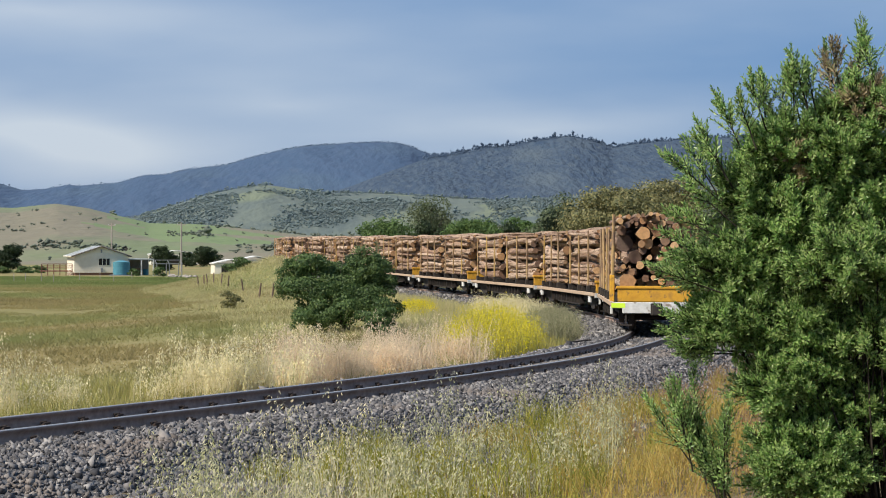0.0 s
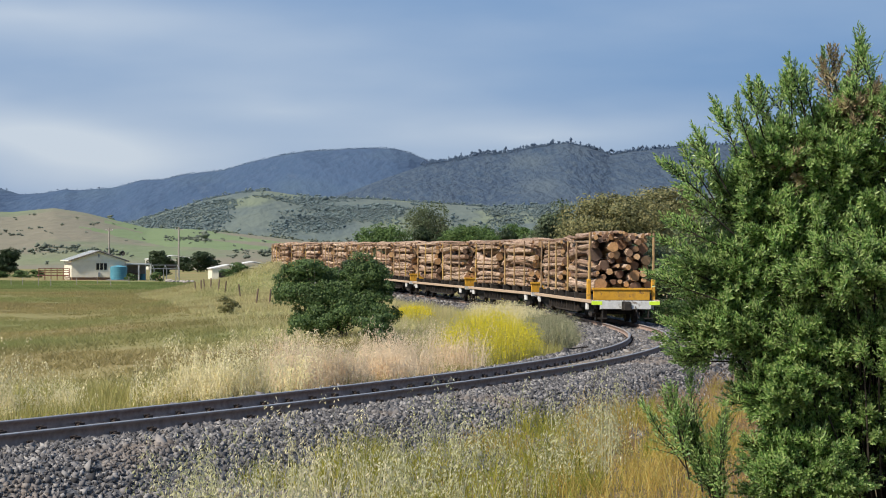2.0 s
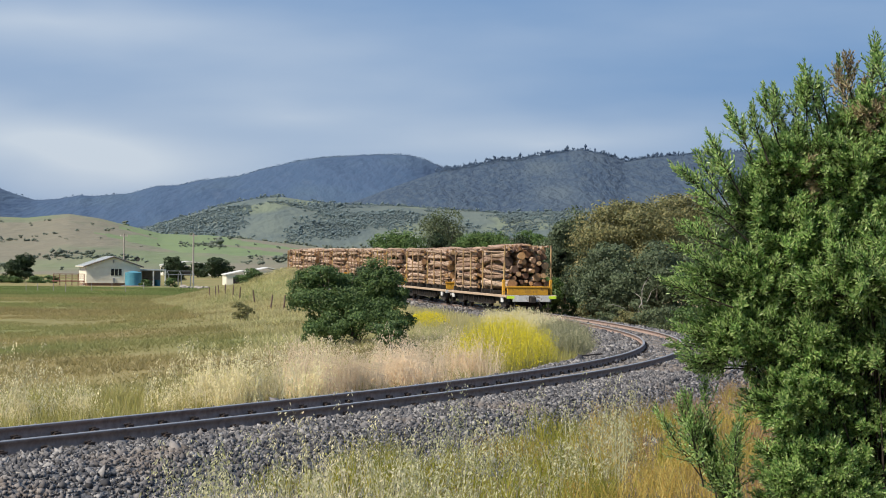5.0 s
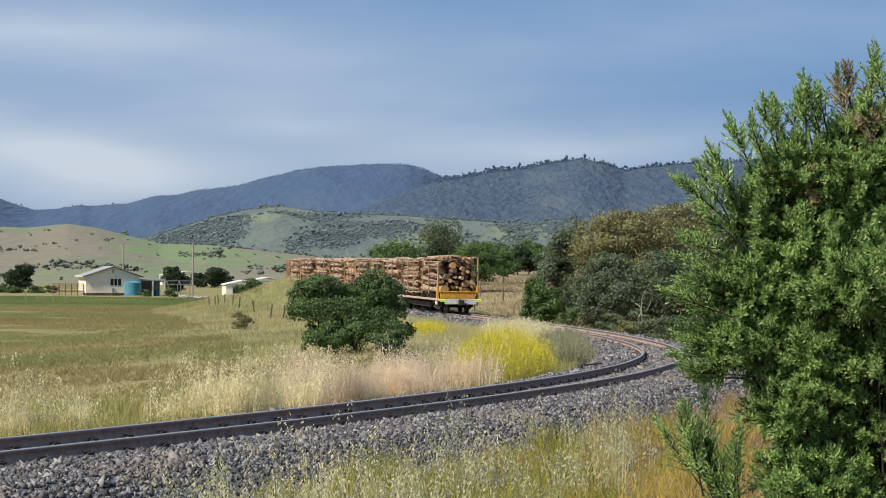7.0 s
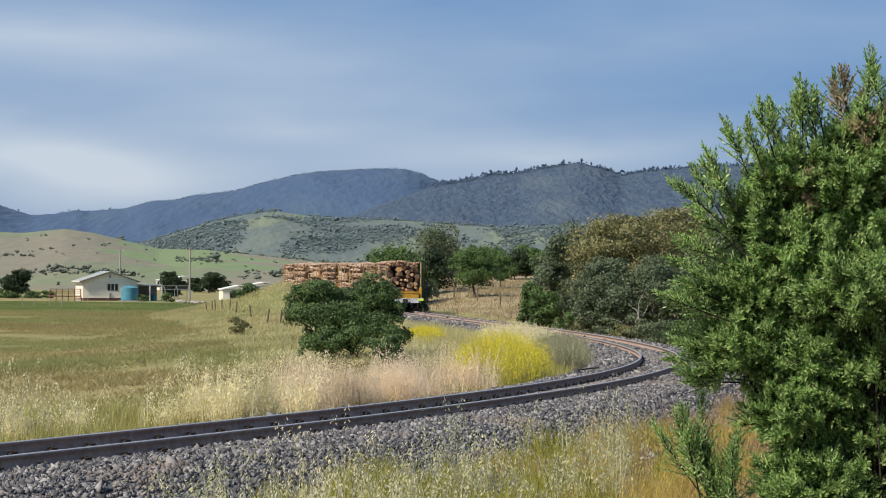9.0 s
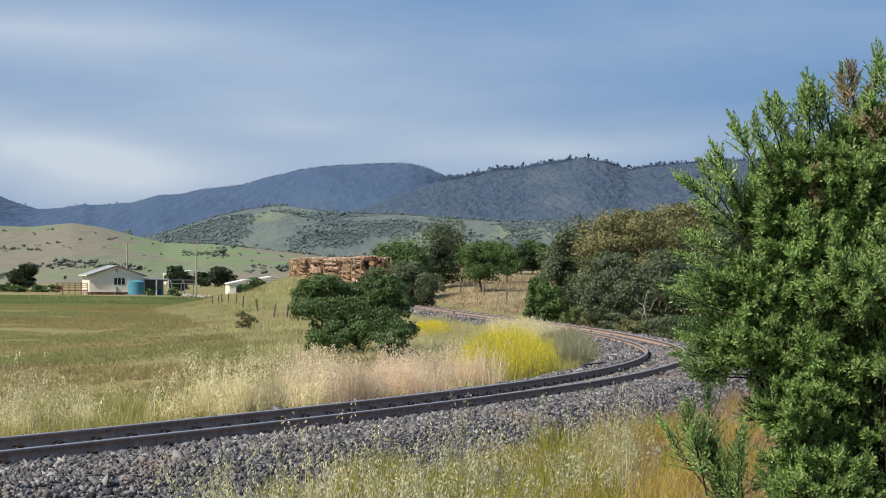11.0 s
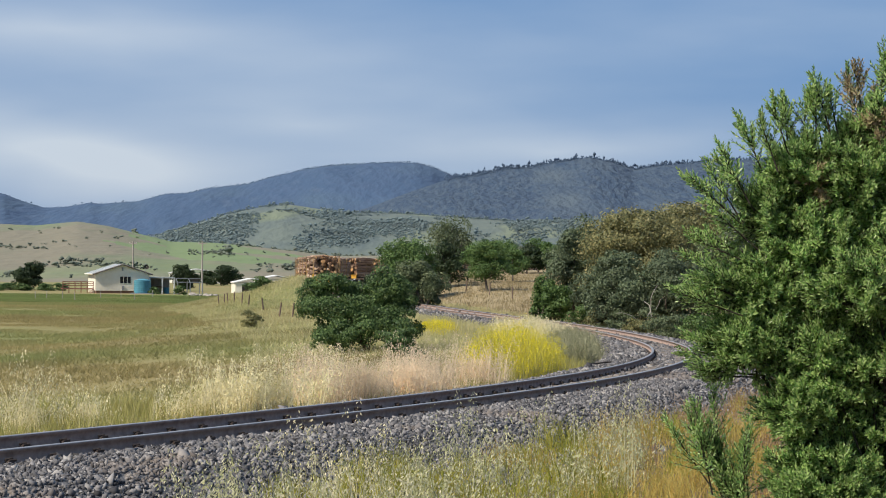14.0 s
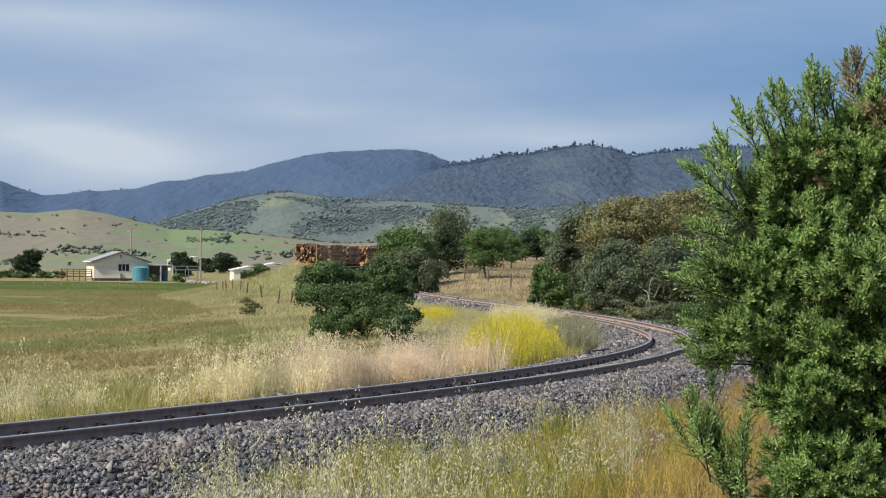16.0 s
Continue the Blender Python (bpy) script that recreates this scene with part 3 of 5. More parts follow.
tagged(new("ballast_stones", gravel), "loose crushed bluish-grey ballast stones along the rails", "gravel", kind="stuff")


# ---- grasses ----
def blades(P, H, width, lean, mat_name, r, per=3, spread=0.05, simple=False):
    """Bent grass blades in tufts; three triangles each."""
    n = len(P) * per
    P = np.repeat(P, per, 0) + np.concatenate([r.normal(0, spread, (n, 2)), np.zeros((n, 1))], 1)
    H = np.repeat(H, per) * r.uniform(0.55, 1.1, n)
    a = r.uniform(0, 2 * np.pi, n)
    d = np.stack([np.cos(a), np.sin(a), np.zeros(n)], 1)
    b = r.uniform(0, 2 * np.pi, n)
    e = np.stack([np.cos(b), np.sin(b), np.zeros(n)], 1) * (width / 2 * r.uniform(0.6, 1.3, n))[:, None]
    k = (lean * r.uniform(0.2, 1.4, n) * H)[:, None]
    up = np.zeros((n, 3))
    up[:, 2] = H
    mid, tip = P + up * 0.55 + d * k * 0.3, P + up + d * k
    if simple:
        return np.stack([P - e, P + e, tip], 1).reshape(-1, 3), np.arange(n * 3).reshape(-1, 3), tip
    V = np.stack([P - e, P + e, mid - e * 0.8, mid + e * 0.8, tip], 1).reshape(-1, 3)
    F = (np.arange(n)[:, None, None] * 5 + np.array([(0, 1, 3), (0, 3, 2), (2, 3, 4)])).reshape(-1, 3)
    return V, F, tip


def seed_heads(tips, length, size, count, r, droop=0.5):
    """Loose panicles: small two-sided spikelets hanging round each stem's top."""
    n = len(tips) * count
    T = np.repeat(tips, count, 0)
    f = r.uniform(0, 1, n)
    a = r.uniform(0, 2 * np.pi, n)
    out = (0.04 + 0.2 * f * (1.25 - f)) * length
    c = T + np.stack([np.cos(a) * out, np.sin(a) * out, -f * length], 1)
    L = size * r.uniform(0.7, 1.4, n)
    ax = np.stack([np.cos(a) * 0.5, np.sin(a) * 0.5, -r.uniform(0.2, 1.2, n) * (droop * 2)], 1)
    ax /= np.linalg.norm(ax, axis=1)[:, None]
    sd = np.cross(ax, r.normal(size=(n, 3)))
    sd /= np.linalg.norm(sd, axis=1)[:, None]
    V = np.stack([c, c + ax * L[:, None] * 0.5 + sd * L[:, None] * 0.17, c + ax * L[:, None], c + ax * L[:, None] * 0.5 - sd * L[:, None] * 0.17], 1).reshape(-1, 3)
    F = (np.arange(n)[:, None, None] * 4 + np.array([(0, 1, 2), (0, 2, 3)])).reshape(-1, 3)
    return V, F


def join(*vf):
    V, F, o = [], [], 0
    for v, f in vf:
        V.append(v)
        F.append(f + o)
        o += len(v)
    return np.vstack(V), np.vstack(F)


def place(X, Y, dz=-0.03):
    return np.stack([X, Y, ground_z(X, Y) + dz], 1)


def strewn(r, count, s, n):
    """Random places in a stretch of the line: s and n are ranges."""
    S, N = r.uniform(*s, count), r.uniform(*n, count)
    h = np.interp(S, ts, t_head)
    return np.interp(S, ts, TX) + np.sin(h) * N, np.interp(S, ts, TY) - np.cos(h) * N, S, N


def grass(name, label, mat, X, Y, H, width=0.012, lean=0.25, per=4, spread=0.05, heads=0, head_len=0.22, head_size=0.022, seed=1, head_share=1.0, simple=False):
    r = np.random.default_rng(seed)
    P = place(X, Y)
    V, F, tip = blades(P, H, width, lean, mat, r, per, spread, simple)
    if heads:
        t = tip[r.random(len(tip)) < head_share]
        V, F = join((V, F), seed_heads(t, head_len, head_size, heads, r))
    tagged(new(name, fast_mesh(name, V, F, M[mat])), label, "grass", kind="stuff")


def wedge(r, count, d, a):
    """Random places by distance and bearing (tangent) from the standpoint."""
    D = np.sqrt(r.uniform(d[0] ** 2, d[1] ** 2, count))
    A = r.uniform(*a, count)
    return A * D, D


def build_grasses():
    r = np.random.default_rng(21)
    def clumped(cx, cy, stems, spread, tall, rr):
        """Stems round clump centres, each clump with a height of its own."""
        h = tall * rr.uniform(0.5, 1.22, len(cx))
        x, y = np.repeat(cx, stems) + rr.normal(0, spread, len(cx) * stems), np.repeat(cy, stems) + rr.normal(0, spread, len(cx) * stems)
        return x, y, np.repeat(h, stems) * rr.uniform(0.6, 1.12, len(x))

    # wild oats along the inside of the bend
    x, y, S, N = strewn(r, 640, (-9, 14), (-3.9, -2.5))
    k = fbm(S, N, 1.6, 3) + 0.08 * smooth(-4, 6, S) + r.normal(0, 0.04, len(S)) > 0.04
    x, y, H = clumped(x[k], y[k], 16, 0.13, 1.02, r)
    grass("wild_oats", "tall pale ripe wild oats beside the ballast", "oat", x, y, H, 0.012, 0.32, 1, 0.03, 34, 0.38, 0.038, 3, 0.95)
    x, y, S, N = strewn(r, 230, (11.5, 21), (-3.7, -2.5))
    k = fbm(S, N, 1.3, 3) + r.normal(0, 0.06, len(S)) > -0.09
    x, y, H = clumped(x[k], y[k], 21, 0.13, 1.02, r)
    grass("dry_brome", "russet-pink dry grass beside the ballast", "pink_oat", x, y, H, 0.012, 0.22, 1, 0.03, 32, 0.42, 0.034, 4, 0.95)
    x, y, S, N = strewn(r, 14000, (-14, 34), (-6.5, -2.25))
    grass("bank_grass", "yellow-green grass on the embankment", "straw_green", x, y, 0.4 + 0.5 * fbm(x, y, 1.4, 3), 0.011, 0.4, 3, 0.06, seed=5)
    # verge on the near side
    x, y = wedge(r, 30000, (9.5, 42), (-0.17, 0.22))
    S, N, Z = track_coords(x, y)
    k = (N > 3.2 + 1.5 * fbm(x, y, 1.1, 3)) & (x / y > -0.06 + 0.2 * fbm(x, y, 1.6, 3)) & (fbm(x, y, 0.5, 3) > -0.02)
    x, y = x[k], y[k]
    dry = fbm(x, y, 1.7, 3) + (x / y - 0.07) * 2.2 > 0.03
    rust = dry & (fbm(x + 9, y, 1.3, 3) + (x / y - 0.15) * 1.6 > 0.02)
    a, b, c = (x[~dry], y[~dry]), (x[dry & ~rust], y[dry & ~rust]), (x[rust], y[rust])
    grass("verge_oats", "green-gold wild oats on the near verge", "green_grass", *a, np.clip(0.36 + 0.9 * fbm(*a, 0.7, 3), 0.1, 0.9), 0.009, 0.5, 4, 0.07, 6, 0.22, 0.026, 6, 0.3)
    grass("dry_verge_grass", "golden dry grass on the near verge", "gold_grass", *b, np.clip(0.42 + 0.9 * fbm(*b, 0.7, 3), 0.1, 1.0), 0.008, 0.5, 4, 0.07, 8, 0.24, 0.026, 7, 0.35)
    grass("rusty_verge_grass", "rust-brown dead grass on the near verge", "rust_grass", *c, np.clip(0.32 + 0.8 * fbm(*c, 0.7, 3), 0.08, 0.8), 0.008, 0.6, 4, 0.07, 6, 0.2, 0.022, 17, 0.3)
    # oat clumps that lean out over the ballast
    x, y = wedge(r, 900, (11, 32), (-0.16, 0.11))
    S, N, Z = track_coords(x, y)
    k = (N > 2.9 + 0.9 * fbm(x, y, 0.9, 2)) & (N < 6.5) & (x / y > -0.14 + 0.14 * fbm(x, y, 1.3, 3)) & (fbm(x, y, 1.0, 3) > 0.07)
    x, y, H = clumped(x[k], y[k], 10, 0.1, 0.84, r)
    grass("pale_oats", "pale green oat stems with open seed heads", "pale_oat", x, y, H, 0.006, 0.4, 1, 0.02, 26, 0.36, 0.036, 8, 0.95)
    x, y = wedge(r, 200, (11.5, 17), (-0.09, -0.02))
    S, N, Z = track_coords(x, y)
    k = N > 2.7
    grass("tall_oat_stems", "a few tall drooping oat stems by the track", "oat", x[k], y[k], 1.12 + 0.7 * fbm(x[k], y[k], 0.7, 2), 0.005, 0.35, 1, 0.03, 12, 0.2, 0.03, 14, 0.5)
    # weeds inside the bend
    x, y, S, N = strewn(r, 2600, (33, 50), (-3.5, -2.2))
    grass("sage_weeds", "grey-green weeds inside the bend", "sage", x, y, 0.85 + 0.5 * fbm(x, y, 1.5, 2), 0.016, 0.35, 3, 0.1, 7, 0.4, 0.05, 9, 0.9)
    x, y, S, N = strewn(r, 1500, (44, 54), (-4.8, -2.8))
    grass("pale_plume_grass", "pale cream plume grass behind the mustard", "oat", x, y, 1.0 + 0.6 * fbm(x, y, 1.5, 2), 0.014, 0.25, 2, 0.08, 13, 0.32, 0.05, 13, 0.9)
    # pasture: low tussocks in drifts
    x, y = wedge(r, 70000, (45, 262), (-0.28, -0.02))
    S, N, Z = track_coords(x, y)
    k = N < -7
    x, y = x[k], y[k]
    home = (y + 60 * fbm(x, y, 25.0, 3) > 196) & (x < -0.1 * y) & (fbm(x, y, 14.0, 3) > -0.16)
    grass("home_pasture_tufts", "short green grass round the farmhouse", "lawn_grass", x[home], y[home], 0.1 + 0.2 * np.abs(fbm(x[home], y[home], 4.0, 3)), 0.09, 0.9, 8, 0.4, seed=18, simple=True)
    x, y = x[~home], y[~home]
    grass("pasture_tufts", "tufts of yellowing pasture grass", "field_grass", x, y, np.clip(0.16 + 0.4 * fbm(x, y, 3.5, 3) + 0.15 * fbm(x, y, 14.0, 2), 0.04, 0.4), 0.06, 1.3, 7, 0.3, seed=10, simple=True)
    x, y = wedge(r, 15000, (60, 190), (-0.12, 0.13))
    S, N, Z = track_coords(x, y)
    k = (N > 3.6)
    grass("paddock_tufts", "dry golden grass on the rising paddock", "paddock_grass", x[k], y[k], 0.35 + 0.3 * fbm(x[k], y[k], 6.0, 3), 0.04, 0.35, 4, 0.2, seed=11, simple=True)
    x, y, S, N = strewn(r, 16000, (44, 200), (-14, -2.3))
    grass("inner_bank_grass", "pale grass on the inner bank of the far bend", "bank_pale", x, y, 0.34 + 0.3 * fbm(x, y, 4.0, 3), 0.03, 0.8, 5, 0.2, seed=12, simple=True)
    x, y, S, N = strewn(r, 6000, (54, 125), (-4.5, -1.25))
    grass("trackside_grass", "pale grass crowding the inner ballast edge", "bank_pale", x, y, 0.55 + 0.4 * fbm(x, y, 3.0, 3), 0.025, 0.35, 4, 0.12, seed=16, simple=True)
    x, y, S, N = strewn(r, 3500, (40, 130), (2.6, 5.0))
    grass("outer_bank_grass", "pale dry grass along the outer rail", "bank_pale", x, y, 0.4 + 0.4 * fbm(x, y, 3.0, 3), 0.022, 0.35, 4, 0.12, seed=15, simple=True)


build_grasses()


def build_mustard():
    for cx, cy, rx, ry, top, count, seed in ((1.62, 46.5, 1.25, 5.0, 1.15, 3000, 31), (-0.5, 86.0, 1.2, 6.0, 0.5, 1200, 32)):
        r = np.random.default_rng(seed)
        x, y = r.uniform(cx - 1.3 * rx, cx + 1.3 * rx, count), r.uniform(cy - 1.2 * ry, cy + 1.2 * ry, count)
        S, N, Z = track_coords(x, y)
        q = ((x - cx) / rx) ** 2 + ((y - cy) / ry) ** 2
        k = (q < 1 + 0.9 * fbm(x, y, 1.0, 3)) & (N < -2.3)
        x, y, q = x[k], y[k], q[k]
        P = place(x, y)
        H = top * np.clip(1.12 - 0.62 * q + 0.55 * fbm(x, y, 0.9, 3) + 0.14 * (x - cx) / rx, 0.3, 1.35)
        V, F, tip = blades(P, H, 0.015, 0.25, "", r, 3, 0.08)
        V2, F2 = seed_heads(np.vstack([tip, tip + r.normal(0, 0.07, tip.shape)]), 0.32 * top, 0.034, 7, r)
        me = fast_mesh("mustard_patch", np.vstack([V, V2]), np.vstack([F, F2 + len(V)]), [M["straw_green"], M["mustard"]], np.concatenate([np.zeros(len(F)), np.ones(len(F2))]))
        tagged(new("mustard_patch", me), "patch of bright yellow flowering mustard weed", "wildflowers", kind="stuff")


build_mustard()


# ---- woody plants ----
def rand_dirs(r, n):
    v = r.normal(size=(n, 3))
    return v / np.linalg.norm(v, axis=1)[:, None]


def leaf_quads(C, face, size, r, slim=0.62):
    """Pointed leaves at C that turn roughly to the way each one faces."""
    n = len(C)
    f = face + 0.85 * rand_dirs(r, n)
    a = np.cross(f, rand_dirs(r, n))
    a /= np.linalg.norm(a, axis=1)[:, None]
    b = np.cross(f, a)
    b /= np.linalg.norm(b, axis=1)[:, None]
    L = (size * r.uniform(0.6, 1.4, n))[:, None]
    V = np.stack([C - a * L / 2, C + b * L * slim / 2, C + a * L / 2, C - b * L * slim / 2], 1).reshape(-1, 3)
    F = (np.arange(n)[:, None, None] * 4 + np.array([(0, 1, 2), (0, 2, 3)])).reshape(-1, 3)
    return V, F


def crown_leaves(lobes, count, leaf_size, r, subs=24):
    """Leaves on the skins of small clumps that sit on each lobe (centre, half-width, half-height)."""
    area = np.array([w * (w + h) for c, w, h in lobes])
    P, D = [], []
    for (c, w, h), share in zip(lobes, area / area.sum()):
        k = int(count * share)
        sd = rand_dirs(r, subs)
        sd[:, 2] = np.where(sd[:, 2] < -0.75, -0.5 * sd[:, 2], sd[:, 2])
        sc = np.array(c) + sd * np.array([w, w, h]) * r.uniform(0.5, 1.22, (subs, 1))
        q = r.uniform(0.28, 0.62, subs)
        j = r.choice(subs, k, p=q ** 2 / (q ** 2).sum())
        v = rand_dirs(r, k)
        v = np.where((v * sd[j]).sum(1)[:, None] < -0.25, -v, v)
        v[:, 2] = np.where(v[:, 2] < -0.7, -v[:, 2], v[:, 2])
        P.append(sc[j] + v * np.array([w, w, h * 0.85]) * (q[j] * r.uniform(0.6, 1.28, k))[:, None])
        D.append(v + 0.35 * sd[j])
        # a few leaves within
        k2 = k // 6
        v = rand_dirs(r, k2)
        P.append(np.array(c) + v * np.array([w, w, h]) * r.uniform(0.2, 0.85, (k2, 1)))
        D.append(v)
    return leaf_quads(np.vstack(P), np.vstack(D), leaf_size, r)


def tree(name, label, at, height, width, leaf_size, count, mat, seed, trunk=0.25, lumps=9, stems=1, tall=1.0, group="", lobes=None):
    """A tapered trunk with forked limbs and a crown of many leaves in uneven clumps."""
    r = np.random.default_rng(seed)
    x, y = at
    z = gz(x, y) - 0.08
    ob = thing(name, Matrix.Translation((x, y, z)), label, "tree" if name.endswith("tree") else "shrub", group)
    bm = bmesh.new()
    if lobes is None:
        lobes, width, height = [], width * 0.86, height * 0.94
        for k in range(lumps):
            a = 2 * math.pi * (k + r.uniform(-0.3, 0.3)) * 0.618
            f = (k + 0.5) / lumps
            rad = width / 2 * (0.68 * math.sqrt(max(0.05, 1 - (2 * f - 0.85) ** 2)))
            q = r.uniform(0.75, 1.25)
            zc = height * (trunk + 0.1 + (0.8 - trunk) * f * tall)
            lobes.append((Vector((math.cos(a) * rad, math.sin(a) * rad, min(zc, height * 0.87))), 0.25 * width * q, 0.165 * height * q))
    for st in range(stems):
        off = Vector((r.normal(0, 0.08 * (stems > 1)) * width, r.normal(0, 0.08 * (stems > 1)) * width, 0))
        fork = Vector((r.normal(0, 0.03) * width, r.normal(0, 0.03) * width, height * (trunk + 0.06))) + off * 1.6
        rod(bm, off, fork, height * 0.03, height * 0.021, 8)
        for c, w, h in lobes[st::stems]:
            c = Vector(c)
            mid = fork.lerp(c, 0.5) + Vector(r.normal(0, 0.04 * width, 3))
            rod(bm, fork, mid, height * 0.016, height * 0.011, 6)
            rod(bm, mid, c, height * 0.011, height * 0.004, 5)
            for _ in range(2):
                rod(bm, mid, c + Vector(r.normal(0, 0.1 * width, 3)), height * 0.006, height * 0.002, 4)
    part("trunk", bm, M["bark"], ob)
    V, F = crown_leaves(lobes, count, leaf_size, r)
    V[:, 2] = np.maximum(V[:, 2], 0.05 * height)
    child("crown", fast_mesh("crown", V, F, M[mat]), ob)
    return ob


def view_xy(px, d):
    return ((px - 784) / LENS * d, d)


def build_trees():
    T = tree
    T("shrub", "dense dark green shrub inside the bend", view_xy(632, 66), 2.95, 4.4, 0.085, 46000, "shrub_leaf", 1, 0.06, stems=3, lobes=[
        (Vector((-1.5, 0.1, 2.3)), 0.55, 0.5), (Vector((-0.85, -0.2, 2.55)), 0.55, 0.35), (Vector((-1.85, -0.1, 1.75)), 0.35, 0.35), (Vector((-0.95, -0.5, 1.55)), 0.75, 0.6),
        (Vector((-0.85, -0.7, 0.75)), 0.7, 0.6), (Vector((0.1, -0.3, 1.75)), 0.8, 0.6), (Vector((0.3, -0.8, 0.85)), 0.95, 0.65), (Vector((0.95, -0.1, 2.45)), 0.7, 0.5),
        (Vector((1.45, -0.3, 1.9)), 0.7, 0.65), (Vector((1.3, -0.6, 1.1)), 0.75, 0.6), (Vector((0.3, 0.8, 1.9)), 0.9, 0.7), (Vector((-0.2, 0.5, 2.35)), 0.5, 0.35)])
    T("shrub", "low dark bramble beside the dense shrub", view_xy(712, 60), 1.1, 2.0, 0.08, 5000, "shrub_leaf", 2, 0.05, 6, 2)
    T("shrub", "small grey-green shrub in the pasture", view_xy(440, 96), 1.15, 1.4, 0.09, 1600, "olive_leaf", 3, 0.05, 5, 2)
    # beyond the line
    T("shrub", "dark round shrub below the log train", view_xy(665, 128), 2.9, 2.9, 0.14, 8000, "dark_leaf", 4, 0.08, 8, 2)
    T("paddock_tree", "bright mid-green tree behind the railway", view_xy(722, 150), 5.4, 5.0, 0.17, 15000, "green_leaf", 5, 0.2, 10, 1)
    T("paddock_tree", "drooping grey-green tree beside the railway", view_xy(742, 122), 3.9, 3.4, 0.14, 13000, "grey_leaf", 6, 0.1, 9, 2)
    T("paddock_tree", "tall wispy grey tree with thin crown", view_xy(795, 165), 6.2, 4.4, 0.17, 5000, "grey_leaf", 7, 0.35, 9, 1)
    T("paddock_tree", "dark tree in the hedgerow", view_xy(790, 160), 4.3, 3.2, 0.17, 6000, "dark_leaf", 8, 0.15, 8, 1)
    T("paddock_tree", "lone spreading green tree with forked trunk", view_xy(860, 150), 4.3, 4.0, 0.14, 12000, "green_leaf", 9, 0.2, 10, 1)
    T("paddock_tree", "small green tree behind the paddock", view_xy(905, 172), 3.4, 3.0, 0.16, 5000, "green_leaf", 10, 0.2, 8, 1)
    for k, (px, d, h, w, m) in enumerate(((930, 200, 3.4, 4.0, "dark_leaf"), (950, 205, 3.8, 4.4, "green_leaf"), (975, 200, 3.6, 4.2, "green_leaf"), (820, 210, 4.0, 4.5, "dark_leaf"), (880, 215, 3.8, 5, "green_leaf"), (760, 215, 4.0, 5, "dark_leaf"))):
        T("paddock_tree", "rounded tree in the row behind the paddock", view_xy(px, d), h, w, 0.2, 5500, m, 40 + k, 0.15, 8, 1, group="trees behind the paddock")
    # dense group on the outside of the bend
    T("gum_tree", "big olive-brown gum tree beside the bend", view_xy(1120, 92), 6.2, 6.6, 0.13, 44000, "olive_leaf", 11, 0.12, 14, 3)
    T("gum_tree", "big olive-brown gum tree beside the bend", view_xy(1205, 96), 6.6, 6.0, 0.13, 38000, "olive_leaf", 12, 0.12, 13, 3)
    T("gum_tree", "dark leaning gum tree beside the bend", view_xy(1018, 100), 5.5, 3.5, 0.13, 24000, "dusk_leaf", 13, 0.15, 11, 2)
    T("gum_tree", "dark gum tree in the shade of the group", view_xy(1085, 86), 3.9, 3.6, 0.12, 18000, "dusk_leaf", 14, 0.12, 10, 3)
    T("gum_tree", "dark gum tree at the edge of the bend", view_xy(1180, 82), 3.6, 3.8, 0.12, 18000, "dusk_leaf", 15, 0.15, 10, 3)
    T("shrub", "slender light green shrub by the paddock fence", view_xy(957, 97), 2.7, 1.5, 0.12, 4200, "green_leaf", 16, 0.05, 7, 2)
    T("shrub", "light green shrub at the foot of the gums", view_xy(982, 96), 2.3, 2.0, 0.12, 4600, "green_leaf", 17, 0.05, 7, 2)
    T("gum_tree", "dark gum tree hidden behind the roadside bush", view_xy(1290, 90), 5.0, 5.0, 0.14, 12000, "grey_leaf", 18, 0.12, 10, 3)
    # round the homestead
    T("garden_tree", "dark round tree beside the pasture", view_xy(50, 300), 4.9, 5.4, 0.26, 8000, "dark_leaf", 20, 0.12, 9, 1)
    T("garden_tree", "dark conifer behind the yard", view_xy(322, 300), 4.8, 4.0, 0.25, 6000, "dark_leaf", 21, 0.08, 9, 1)
    T("garden_tree", "deep green hedge tree behind the yard", view_xy(395, 380), 4.6, 7.0, 0.3, 6000, "dark_leaf", 22, 0.05, 9, 2)
    T("garden_tree", "deep green hedge tree behind the yard", view_xy(365, 385), 3.4, 4.0, 0.3, 4000, "dark_leaf", 23, 0.05, 8, 2)
    T("garden_tree", "green tree beside the white shed", view_xy(462, 255), 3.0, 4.2, 0.22, 5000, "shrub_leaf", 24, 0.05, 8, 2)
    T("garden_tree", "small dark tree behind the shed", view_xy(512, 330), 2.2, 2.2, 0.3, 700, "dark_leaf", 25, 0.05, 6, 1)
    T("shrub", "low green garden shrub by the house", view_xy(272, 268), 1.3, 2.0, 0.25, 500, "shrub_leaf", 26, 0.05, 5, 2)
    T("shrub", "low green garden shrub by the yard", view_xy(318, 268), 1.5, 2.2, 0.25, 500, "shrub_leaf", 27, 0.05, 5, 2)


build_trees()


